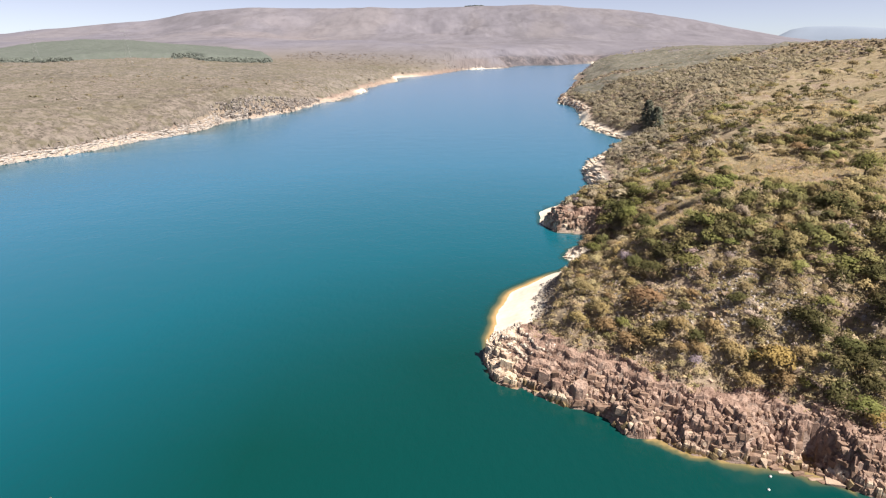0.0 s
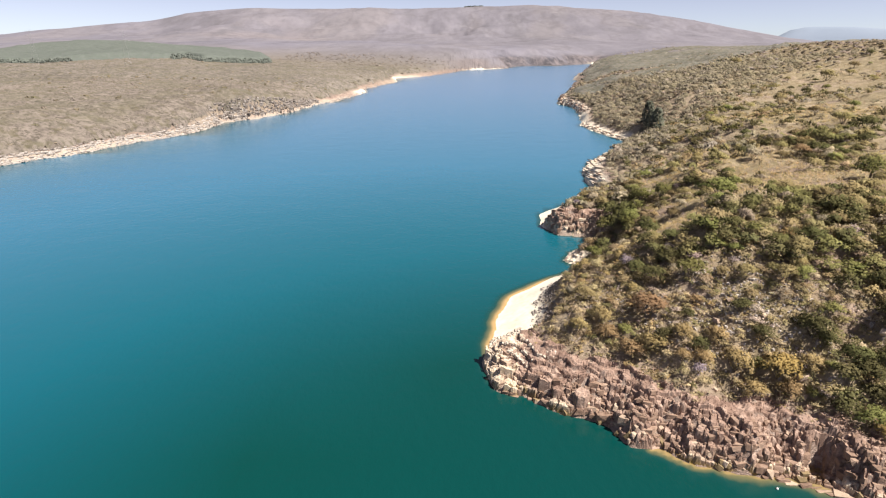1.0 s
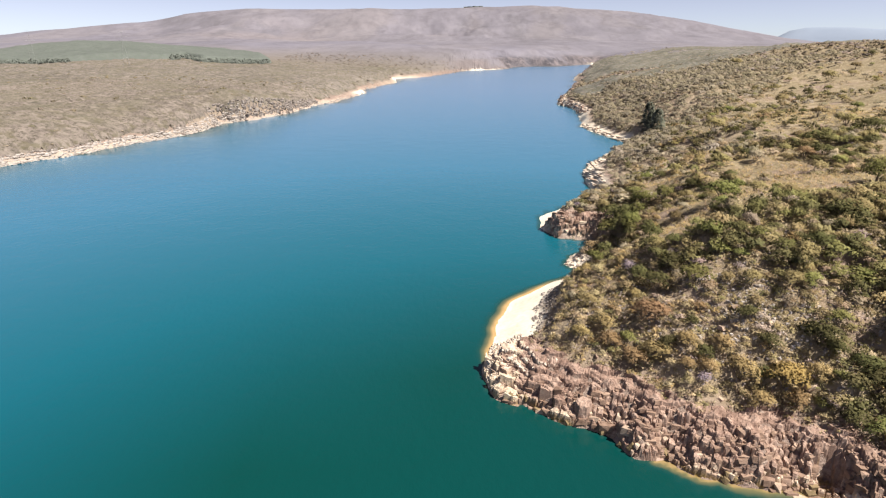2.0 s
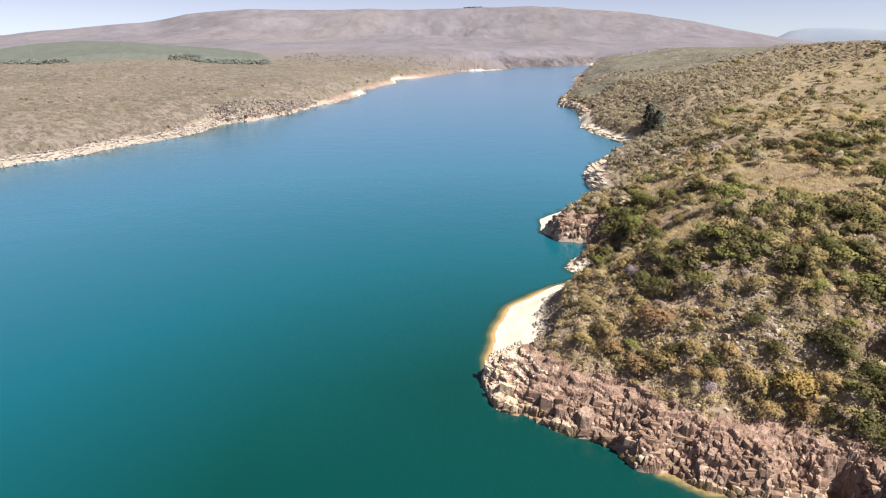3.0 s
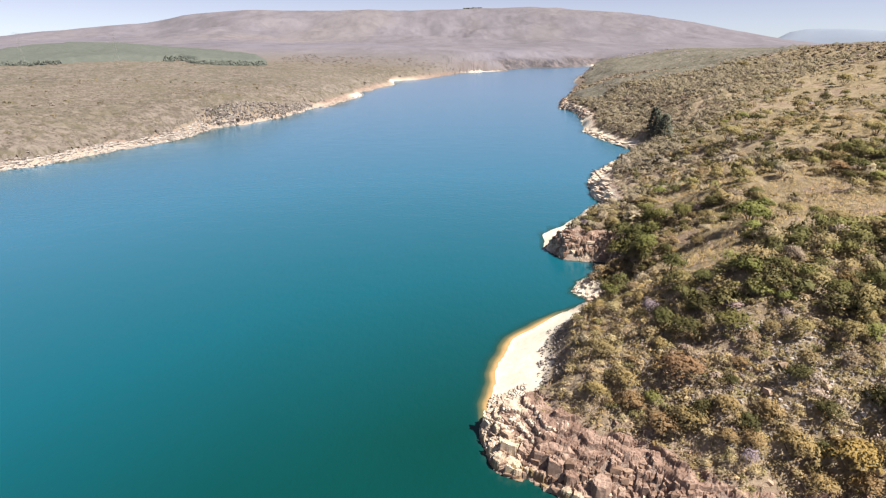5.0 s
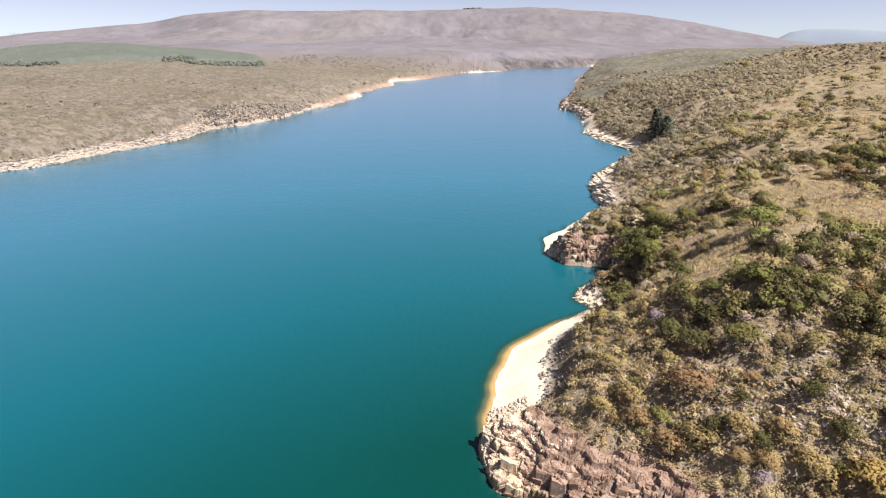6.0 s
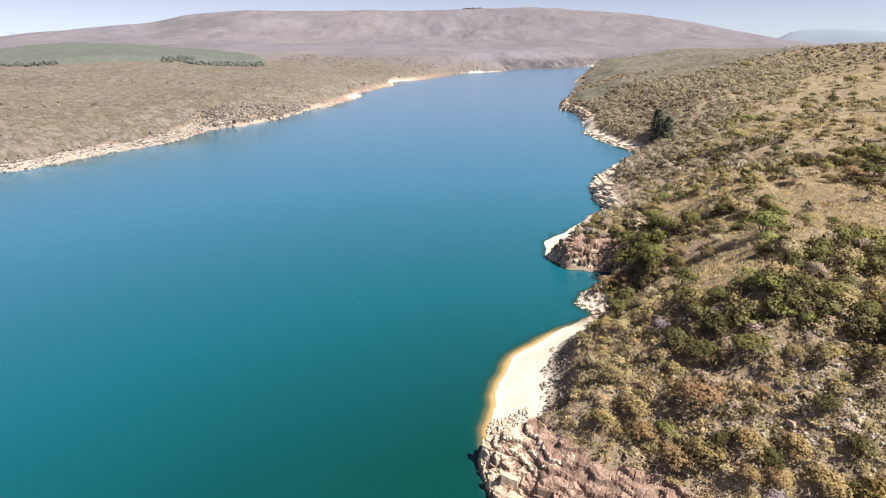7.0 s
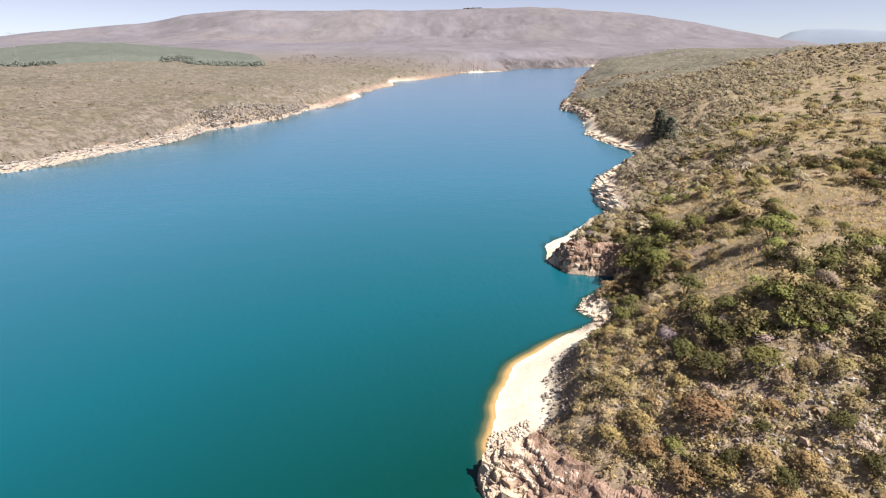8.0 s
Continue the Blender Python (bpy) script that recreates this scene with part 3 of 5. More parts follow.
def scattered(n, x0, x1, y0, y1):
    return rng.uniform(x0, x1, n), rng.uniform(y0, y1, n)


OLIVE, GREEN, DARK = (0.255, 0.203, 0.104), (0.18, 0.164, 0.068), (0.108, 0.098, 0.045)
OCHRE, STRAW, GREY, MAUVE = (0.31, 0.212, 0.095), (0.37, 0.288, 0.172), (0.355, 0.284, 0.196), (0.36, 0.29, 0.26)
PALETTE = np.array([OLIVE, GREEN, DARK, OCHRE, STRAW, GREY, MAUVE]) * [1.03, 1.0, 1.03]


def tinted(n, weights):
    w = np.array(weights, float)
    t = PALETTE[rng.choice(len(PALETTE), n, p=w / w.sum())]
    return t * rng.uniform(0.8, 1.2, (n, 1)) * rng.uniform(0.95, 1.05, (n, 3))


SHRUBS = [crown_shape(100 + k, 260, 9 + k % 4, 1.0, 1.4, 0.092, slim=(0.4, 0.85)) for k in range(6)]
SMALL = [crown_shape(120 + k, 56, 6, 1.0, 1.3, 0.17, slim=(0.45, 0.9), sky=0.75) for k in range(6)]
LOW = [crown_shape(130 + k, 24, 4, 1.0, 1.1, 0.23, slim=(0.3, 0.65), sky=0.6) for k in range(6)]
TINY = [crown_shape(140 + k, 12, 3, 1.0, 1.0, 0.44, lit=1.2, sky=0.8) for k in range(6)]
FLATS = [crown_shape(150 + k, 14, 4, 1.0, 1.0, 0.36, lit=1.6, sky=0.8) for k in range(6)]
TUFTS = [twig_shape(160 + k, 8, 1.0, 1.1) for k in range(5)]


def scrub(name, label, n, area, shapes, sizes, weights, keep, lift=1.0, tone=1.0, mellow=0.0):
    x, y = scattered(n, *area)
    h, d, wet, beach, dr, dl, reach, side = land(x, y)
    ok = ~wet & keep(x, y, d, dr, dl, reach, side)
    x, y, h = x[ok], y[ok], h[ok]
    m = len(x)
    size = rng.uniform(sizes[0], sizes[1], m) ** 1.0
    tints = tinted(m, weights)
    tints = tone * (tints * (1 - mellow) + tints.mean(0) * mellow)
    v, f, t, soft = gathered(shapes, rng.integers(0, len(shapes), m), np.stack([x, y, h - 0.1], -1), rng.uniform(0, 6.28, m),
                       np.stack([size * rng.uniform(0.7, 1.4, m), size * rng.uniform(0.7, 1.2, m), size * rng.uniform(0.6, 1.2, m) * lift], -1), tints=tints)
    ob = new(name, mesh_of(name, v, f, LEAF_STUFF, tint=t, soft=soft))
    return tagged(ob, label, "scrub", kind="stuff")


def clumped(x, y, size, seed, level):
    return fbm(x, y, size, 3, seed) + 0.25 * rng.normal(0, 1, x.shape) * 0.5 > level


# near slope, undergrowth and shrubs
scrub("dry_grass", "tufts of dry straw-coloured grass on the slope", 11000, (4, 80, 42, 140), TUFTS, (0.3, 0.7), (1, 0.3, 0, 0.4, 8, 4, 1),
      lambda x, y, d, dr, dl, reach, side: (d > 5.5 + 1.5 * fbm(x, y, 4, 3, 91) + 1.7 * ease(71, 76, y) * (1 - ease(96, 102, y))))
# a dense dark thicket and a bare stony patch on the near slope
THICKET = [(36, 71), (44, 61), (56, 58), (62, 78), (47, 86), (35, 80), (28, 74)]
STONY = [(27, 62), (33, 57), (42, 62), (37, 68), (30, 69)]


def thicket(x, y):
    return inside(x + 5 * fbm(x, y, 9, 3, 271), y + 5 * fbm(x, y, 9, 3, 273), THICKET)


def stony(x, y):
    return inside(x + 4 * fbm(x, y, 6, 3, 275), y + 4 * fbm(x, y, 6, 3, 277), STONY)


def brow(x, y, d):
    """Where the light dry scrub near the cliff gives way to darker bushes."""
    return (d + 9 * fbm(x, y, 12, 3, 207) < 19) & (y < 104) & ~meadow(x, y) & (x + 5 * fbm(x, y, 9, 3, 209) < 39)


BEACH_EDGE = lambda y: 2.8 * ease(71, 76, y) * (1 - ease(96, 102, y))
scrub("undergrowth", "low straw-coloured undergrowth near the cliff brow", 12000, (4, 60, 42, 106), LOW, (0.25, 0.7), (6, 1.2, 0.3, 1.6, 5, 3, 0.8),
      lambda x, y, d, dr, dl, reach, side: brow(x, y, d) & (d > 5.6 + 1.5 * fbm(x, y, 4, 3, 91) + BEACH_EDGE(y)) & clumped(x, y, 3.5, 201, -0.5), 0.9, 0.9, 0.2)
scrub("undergrowth", "low grey and straw undergrowth between the shrubs of the slope", 20000, (14, 80, 42, 140), LOW, (0.25, 0.7), (8, 2.4, 1.6, 0.4, 3, 3.5, 0.7),
      lambda x, y, d, dr, dl, reach, side: ~brow(x, y, d) & ~meadow(x, y) & (d > 5.6) & (~stony(x, y) | (rng.random(x.shape) < 0.75)) & clumped(x, y, 3.5, 201, -0.5), 0.9, 0.85, 0.15)
scrub("scrub", "straw and ochre savanna shrubs along the cliff brow", 2600, (4, 60, 42, 106), SHRUBS, (0.4, 0.9), (8, 1.4, 0.2, 2.2, 7, 4, 0.6),
      lambda x, y, d, dr, dl, reach, side: brow(x, y, d) & (d > 6.6 + BEACH_EDGE(y)) & clumped(x, y, 6, 211, -0.45), 0.9, 1.05, 0.3)
scrub("scrub", "dense olive and dark green savanna shrubs", 3600, (14, 85, 42, 140), SHRUBS, (0.5, 1.3), (8, 3.2, 2.0, 0.5, 2.2, 4.5, 0.6),
      lambda x, y, d, dr, dl, reach, side: ~brow(x, y, d) & ~meadow(x, y) & (d > 6.8) & (~stony(x, y) | (rng.random(x.shape) < 0.6)) & clumped(x, y, 6, 211, -0.28), 0.95, 0.95, 0.15)
scrub("scrub", "dark green thickets in folds of the slope", 2600, (16, 90, 42, 135), SHRUBS, (0.8, 1.8), (3, 4, 8, 0, 0, 0.3, 0),
      lambda x, y, d, dr, dl, reach, side: ~brow(x, y, d) & ~meadow(x, y) & (d > 7.5) & ~stony(x, y) & (thicket(x, y) | clumped(x, y, 11, 213, 0.12 - 0.1 * ease(34, 44, x) * (1 - ease(70, 90, y)))), 1.1)
scrub("scrub", "dark green bushes scattered over the farther slope", 1500, (45, 170, 115, 260), SMALL, (0.8, 2.0), (2.5, 2.5, 5, 0, 0, 0.6, 0),
      lambda x, y, d, dr, dl, reach, side: (side > 0.5) & (d > 9) & clumped(x, y, 16, 217, 0.2), 1.1)
# Blue-leaning tone: distance haze put into these leaves' colour.
scrub("scrub", "grey-green shrubs and low trees on the farther slope", 9500, (20, 200, 125, 430), SMALL, (0.6, 1.9), (7, 2.6, 1.8, 0.2, 0.8, 3.5, 1.0),
      lambda x, y, d, dr, dl, reach, side: (side > 0.5) & (d > 5 + 1.5 * (y > 185)) & (~meadow(x, y) | (rng.random(x.shape) < 0.09)) & clumped(x, y, 30, 221, -0.75 + 0.95 * ease(8, 50, dr - 85 * ease(215, 330, y))), 1.0, np.array([0.94, 1.0, 1.2]), 0.78)
scrub("scrub", "scattered low shrubs on the grassy shoulder", 8000, (55, 330, 110, 520), LOW, (0.4, 1.3), (6, 1.5, 0.8, 0.3, 2, 5, 0.5),
      lambda x, y, d, dr, dl, reach, side: (side > 0.5) & (d > 30) & (~meadow(x, y) | (rng.random(x.shape) < 0.22)) & clumped(x, y, 18, 225, -0.2), 1.0, 1.0, 0.45)
# The woodland tones below lean blue too, haze carried in the tint.
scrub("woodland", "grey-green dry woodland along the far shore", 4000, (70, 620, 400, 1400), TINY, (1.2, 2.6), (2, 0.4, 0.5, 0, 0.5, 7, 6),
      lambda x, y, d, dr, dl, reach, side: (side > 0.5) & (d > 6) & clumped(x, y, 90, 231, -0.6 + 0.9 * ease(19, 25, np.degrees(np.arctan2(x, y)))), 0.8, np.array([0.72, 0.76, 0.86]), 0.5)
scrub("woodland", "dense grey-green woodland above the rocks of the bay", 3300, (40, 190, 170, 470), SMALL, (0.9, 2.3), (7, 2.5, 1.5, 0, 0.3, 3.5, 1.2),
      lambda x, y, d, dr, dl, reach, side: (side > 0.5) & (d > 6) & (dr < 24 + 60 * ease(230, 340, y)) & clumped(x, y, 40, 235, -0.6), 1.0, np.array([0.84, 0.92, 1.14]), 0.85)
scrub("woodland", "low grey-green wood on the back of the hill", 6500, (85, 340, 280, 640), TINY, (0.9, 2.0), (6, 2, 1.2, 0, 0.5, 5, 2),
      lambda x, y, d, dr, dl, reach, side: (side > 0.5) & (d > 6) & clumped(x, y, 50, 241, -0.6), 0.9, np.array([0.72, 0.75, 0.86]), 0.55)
scrub("dry_grass", "straw-coloured grass on the open shoulder of the hill", 4000, (60, 230, 95, 360), TUFTS, (0.5, 1.1), (1, 0.3, 0, 0.2, 8, 3, 0.5),
      lambda x, y, d, dr, dl, reach, side: (side > 0.5) & (d > 25), 1.0, 0.7)
# Bluish tone: haze worked into the trees' tint.
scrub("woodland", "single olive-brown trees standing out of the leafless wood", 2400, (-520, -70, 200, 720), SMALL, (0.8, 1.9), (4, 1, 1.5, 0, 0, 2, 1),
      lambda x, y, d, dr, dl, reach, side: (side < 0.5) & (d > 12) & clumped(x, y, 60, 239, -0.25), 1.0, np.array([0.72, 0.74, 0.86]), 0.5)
scrub("woodland", "leafless brown woodland above the pale shore", 5000, (-520, 20, 300, 1000), FLATS, (1.2, 2.3), (0.5, 0.1, 0.0, 0.0, 0.0, 4, 7),
      lambda x, y, d, dr, dl, reach, side: (side < 0.5) & (d > 8.0) & (reach < 630 + 500 * ease(-18, -12, np.degrees(np.arctan2(x, y)))), 0.5, 0.6, 0.6)
scrub("woodland", "dense leafless thicket on the bank above pale rocks", 6500, (-260, -95, 150, 430), FLATS, (0.8, 1.7), (0.7, 0.2, 0.1, 0.0, 0.0, 5, 7),
      lambda x, y, d, dr, dl, reach, side: (side < 0.5) & (d > 8.0 + 2.5 * fbm(x, y, 9, 3, 279)) & (d < 110), 0.25, 0.75, 0.6)


def canopy(label, area, pitch, tree, height, tones, keep, mat=CANOPY, name="woodland", even=0.0):
    """A closed wood seen from afar: crown beside crown, sinking into the ground at its edges."""
    x, y, quads = sheet(np.arange(area[0], area[1], pitch), np.arange(area[2], area[3], pitch))
    x, y = x + pitch * rng.uniform(-0.3, 0.3, x.shape), y + pitch * rng.uniform(-0.3, 0.3, x.shape)
    h, d, wet, beach, dr, dl, reach, side = land(x, y)
    deep = keep(x, y, d, dr, dl, reach, side)
    which, gap = cells(x / tree + 0.3 * fbm(x, y, 9, 2, 281), y / tree, 283)[:2]
    dome = ease(0.0, 0.55, gap)
    z = h + height * (even + (1 - even) * (0.5 + 0.35 * dome + 0.3 * which)) * deep - 1.2 * (1 - deep) + 0.07 * (1 - 0.8 * even) * height * rng.normal(0, 1, x.shape)
    ok = (deep > 0.02)[quads].all(1)
    used, where = np.unique(quads[ok], return_inverse=True)
    tint = np.array(tones[0]) + (np.array(tones[1]) - np.array(tones[0])) * np.clip(0.7 * which + 0.35 + 0.8 * fbm(x, y, 70, 4, 287), 0, 1)[:, None]
    p = np.stack([x, y, z], -1)
    me = mesh_of(name, p[used], where.reshape(-1, 4), mat, tint=tint[used])
    me.polygons.foreach_set("use_smooth", np.ones(len(me.polygons), bool))
    return tagged(new(name, me), label, name, kind="stuff")


# Both shelf woods have slightly blued tones, haze put into the canopy colour.
canopy("leafless grey-brown wood covering the shelf above the shore", (-270, -80, 150, 480), 1.3, 3.0, 1.5, ((0.108, 0.090, 0.080), (0.20, 0.168, 0.150)),
       lambda x, y, d, dr, dl, reach, side: ease(3.2, 6.5, d + 2 * fbm(x, y, 9, 3, 291)) * (side < 0.5) * (1 - ease(440, 470, y)) * ease(-268, -255, x))
canopy("olive-brown wood reaching back to the plantation", (-620, 60, 300, 1010), 2.7, 4.5, 1.8, ((0.112, 0.098, 0.088), (0.198, 0.172, 0.154)),
       lambda x, y, d, dr, dl, reach, side: ease(3, 18, d + 3 * fbm(x, y, 14, 3, 291)) * (side < 0.5) * np.maximum(ease(430, 470, y), 1 - ease(-262, -245, x)) * (1 - ease(760, 900, reach)))
canopy("grey-green wood on the terraces along the far shore", (60, 640, 400, 1420), 3.6, 6.0, 2.6, ((0.11, 0.113, 0.099), (0.168, 0.164, 0.142)),
       lambda x, y, d, dr, dl, reach, side: ease(5, 14, d + 3 * fbm(x, y, 14, 3, 291)) * (side > 0.5) * ease(400, 430, y) * (1 - ease(300, 420, dr)) * ease(-0.35, -0.1, fbm(x, y, 120, 3, 293)))

# ---- rocks ----
BLOCKS = [block_shape(300 + k) for k in range(14)]


def cliff_spots(n, area, low, high, anywhere=False):
    x, y = scattered(n, *area)
    h, d, wet, beach, dr, dl, reach, side = land(x, y)
    ok = ~wet & (d > low) & (d < high) & (anywhere | (beach < 0.35 + 0.4 * (d > 4.5)))
    return x[ok], y[ok], h[ok], d[ok]


def rocks(name, label, n, area, band, sizes, mat, anywhere=False, flat=1.0, keep=None, wild=0.35):
    x, y, h, d = cliff_spots(n, area, *band, anywhere)
    if keep:
        ok = keep(x, y)
        x, y, h, d = x[ok], y[ok], h[ok], d[ok]
    m = len(x)
    s = rng.uniform(sizes[0], sizes[1], m) ** 1.0
    v, f, _, _ = gathered(BLOCKS, rng.integers(0, len(BLOCKS), m), np.stack([x, y, h + 0.05 * s], -1), rng.normal(0.5, wild, m),
                       np.stack([s * rng.uniform(0.7, 1.4, m), s * rng.uniform(0.6, 1.1, m), s * flat * rng.uniform(0.7, 1.3, m)], -1), flat * rng.normal(0.25, 0.2, m))
    return tagged(new(name, mesh_of(name, v, f, mat)), label, "rocks", kind="stuff")


def columns(shore, step, tiers, size, inland=1.0, seed=5):
    """Jointed columns of a cliff over a shoreline: places, turns and sizes, tier by tier."""
    r = np.random.default_rng(seed)
    out = []
    for (ax, ay), (bx, by) in zip(shore, shore[1:]):
        length = math.hypot(bx - ax, by - ay)
        ux, uy = (bx - ax) / length, (by - ay) / length
        nx, ny = inland * uy, -inland * ux
        for k in range(tiers):
            at = r.uniform(0, step)
            while at < length:
                w = step * r.uniform(0.6, 1.5)
                off = (k + r.uniform(0.1, 0.9)) * size * 0.85
                out.append((ax + ux * (at + w / 2) + nx * off, ay + uy * (at + w / 2) + ny * off, math.atan2(uy, ux) + 0.35 + r.normal(0, 0.22),
                            w * r.uniform(0.9, 1.6), size * r.uniform(1.0, 1.9), size * r.uniform(0.9, 1.7), r.random()))
                at += w
    return np.array(out)


def stone_shapes(count, seed):
    """Upright broken prisms one metre a side, their tops aslant."""
    shapes = []
    for k in range(count):
        r = np.random.default_rng(seed + k)
        bm = bmesh.new()
        for a in (-0.5, 0.5):
            for b in (-0.5, 0.5):
                for c in (-0.5, 0.5):
                    bm.verts.new((a * r.uniform(0.5, 1.0), b * r.uniform(0.5, 1.0), c - (0.3 * r.random() if c > 0 else 0)))
        for _ in range(5):
            bm.verts.new((r.uniform(-0.5, 0.5), r.uniform(-0.5, 0.5), r.uniform(0.05, 0.38)))
        bmesh.ops.convex_hull(bm, input=bm.verts)
        bmesh.ops.delete(bm, geom=[v for v in bm.verts if not v.link_faces], context="VERTS")
        bmesh.ops.triangulate(bm, faces=bm.faces)
        bm.verts.index_update()
        shapes.append((np.array([p.co[:] for p in bm.verts]), np.array([[p.index for p in q.verts] for q in bm.faces])))
        bm.free()
    return shapes


STONES = stone_shapes(12, 400)


def stone_cliff(label, shore, step, tiers, size, mats, inland=1.0, seed=5, singles=0, tall=1.0):
    """A jointed cliff: its first columns are stones of their own, the rest one mesh."""
    c = columns(shore, step, tiers, size, inland, seed)
    c[:, 5] *= tall
    h, d, wet = land(c[:, 0], c[:, 1])[:3]
    c, h, d = c[(d > -0.9) & (d < 12)], h[(d > -0.9) & (d < 12)], d[(d > -0.9) & (d < 12)]
    z = np.maximum(h, 0.0) + size * ((0.7 * c[:, 6] ** 2 - 0.04) * (1 - 0.75 * ease(3.2, 5.5, d)) - 0.5 * ease(1.6, 3.0, d) * (1 - ease(14, 22, c[:, 0]))) - c[:, 5] / 2
    r = np.random.default_rng(seed + 1)
    which, lean = r.integers(0, len(STONES), len(c)), r.normal(0.12, 0.12, len(c))
    cliff = tagged(new("rock_cliff"), label, "cliff")
    cliff.location = (float(c[0, 0]), float(c[0, 1]), 0.0)
    back = Matrix.Translation(cliff.location).inverted()
    alone = np.zeros(len(c), bool)
    alone[:singles] = True
    meshes = {}
    for i in np.flatnonzero(alone):
        key = (int(which[i]), mats[int(c[i, 6] * 97) % len(mats)].name)
        if key not in meshes:
            meshes[key] = mesh_of("stone", *STONES[key[0]], mats[int(c[i, 6] * 97) % len(mats)])
        ob = new("stone", meshes[key])
        ob.parent = cliff
        ob.matrix_basis = back @ Matrix.LocRotScale((c[i, 0], c[i, 1], z[i]), Euler((lean[i], 0, c[i, 2])), (c[i, 3], c[i, 4], c[i, 5]))
    rest = np.flatnonzero(~alone)
    for n, mat in enumerate(mats):
        pick = rest[n::len(mats)]
        if not len(pick):
            continue
        v, f, _, _ = gathered(STONES, which[pick], np.stack([c[pick, 0], c[pick, 1], z[pick]], -1) - np.array(cliff.location), c[pick, 2], c[pick, 3:6], lean[pick])
        tagged(part("rock_face", mesh_of("rock_face", v, f, mat), cliff), kind="stuff")
    return cliff


def jointed_face(cliff, area, pitch, band, turn, pale, tide=0.6):
    """The rock between the loose stones: flat-topped blocks split by deep joints, stepped down to the water."""
    c, s = math.cos(turn), math.sin(turn)
    ends = [(c * a + s * b, -s * a + c * b) for a in area[:2] for b in area[2:]]
    along, across, quads = sheet(np.arange(min(e[0] for e in ends), max(e[0] for e in ends), pitch), np.arange(min(e[1] for e in ends), max(e[1] for e in ends), pitch))
    x, y = c * along - s * across, s * along + c * across
    near = (to_line(x, y, RIGHT_SHORE) < band + 3) & (x > area[0]) & (x < area[1]) & (y > area[2]) & (y < area[3])
    quads = quads[near[quads].all(1)]
    used, where = np.unique(quads, return_inverse=True)
    x, y, quads = x[used], y[used], where.reshape(-1, 4)
    h, d, wet, beach = land(x, y)[:4]
    wob = 0.22 * fbm(x, y, 4.0, 2, 131)

    def blocks(long, wide, seed):
        u, v = (c * x + s * y) / long + wob, (-s * x + c * y) / wide + wob
        name, gap, lean, cu, cv = cells(u, v, seed)
        mu, mv = (cu - wob) * long, (cv - wob) * wide
        top = land(c * mu - s * mv, s * mu + c * mv)[0]
        return name, gap, lean, np.maximum(top, 0.25)

    b1, g1, l1, t1 = blocks(1.7, 1.2, 141)
    b2, g2, l2, t2 = blocks(0.62, 0.85, 151)
    heavy = ease(0.15, 0.3, fbm(x, y, 9, 2, 157) + 0.55 * (1 - ease(13, 19, x)) - 0.1) * (d < 2.6 + 0.6 * fbm(x, y, 3, 2, 159))
    heavy = np.where(heavy > 0.5, 1.0, 0.0)
    name, gap, lean, top = (heavy * p + (1 - heavy) * q for p, q in ((b1, b2), (g1, g2), (l1, l2), (t1, t2)))
    size = 0.62 + 0.75 * heavy
    fade = 1 - 0.9 * ease(0.38 * band, 0.72 * band, d + 1.2 * fbm(x, y, 5, 2, 163) + 1.6 * (1 - ease(12, 22, x)))
    body = h + (0.12 + 0.7 * fade) * (top - h) + fade * size * (1.05 * (name - 0.4) + 0.75 * lean)
    joint = np.where(heavy > 0.5, 1 - ease(0.01, 0.09, gap), 1 - ease(0.02, 0.15, gap))
    open_joint = ease(0.15, 0.45, np.mod(name * 7.3, 1.0))
    z = body - fade * joint * (0.4 + 0.9 * size) * (0.3 + 0.7 * open_joint)
    tiny, crack, chip = cells((c * x + s * y) / 0.42, (-s * x + c * y) / 0.36 + wob, 155)[:3]
    z = z + ease(0.1, 0.3, gap) * (0.16 * (tiny - 0.5) + 0.2 * chip - 0.09 * (1 - ease(0.0, 0.12, crack)))
    z = np.where(wet, np.interp(d, [-2.0, -0.5, 0.0], [-2.5, -0.8, 0.0]) + 0.5 * (name - 0.5) * (d > -0.7), np.maximum(z, -0.3)) + 0.25 * ~wet
    z = z - 1.2 * ease(-0.8, 0.4, d - band + 0.5 * fbm(x, y, 2, 2, 171)) - 2 * beach
    corners = np.maximum(np.bincount(quads.ravel(), minlength=len(z)), 1)

    def blurred(v, share):
        return (1 - share) * v + share * np.bincount(quads.ravel(), np.repeat(v[quads].mean(1), 4), len(v)) / corners

    shade = 0.75 * name + 0.25 * tiny
    for _ in range(3):
        shade = blurred(shade, 1.0)
    keep = (d > -1.6) & (d < band + 0.4) & (beach < 0.6)
    quads = quads[keep[quads].all(1)]
    used, where = np.unique(quads, return_inverse=True)
    p = np.stack([x, y, z], -1)[used] - np.array(cliff.location)
    bleach = np.maximum(pale(x, y) * (0.6 + 0.8 * (name - 0.3)), 0.85 * np.exp(-((z - 0.9) / tide) ** 2) * ease(0.1 - 0.42 * tide, 0.4 - 0.42 * tide, fbm(x, y, 7, 3, 181)))
    wet_rim = (1 - ease(0.15, 0.55, z)) * ease(-0.2, 0.2, fbm(x, y, 6, 2, 183))
    me = mesh_of("rock_face", p, where.reshape(-1, 4), CLIFF, block=shade[used], bleach=bleach[used], algae=wet_rim[used])
    return tagged(part("rock_face", me, cliff), kind="stuff")


near_cliff = stone_cliff("jointed brown quartzite cliff stepping down to the lake", RIGHT_SHORE[4:12], 0.9, 7, 0.5, [ROCK_BROWN], 1.0, 5, 300)
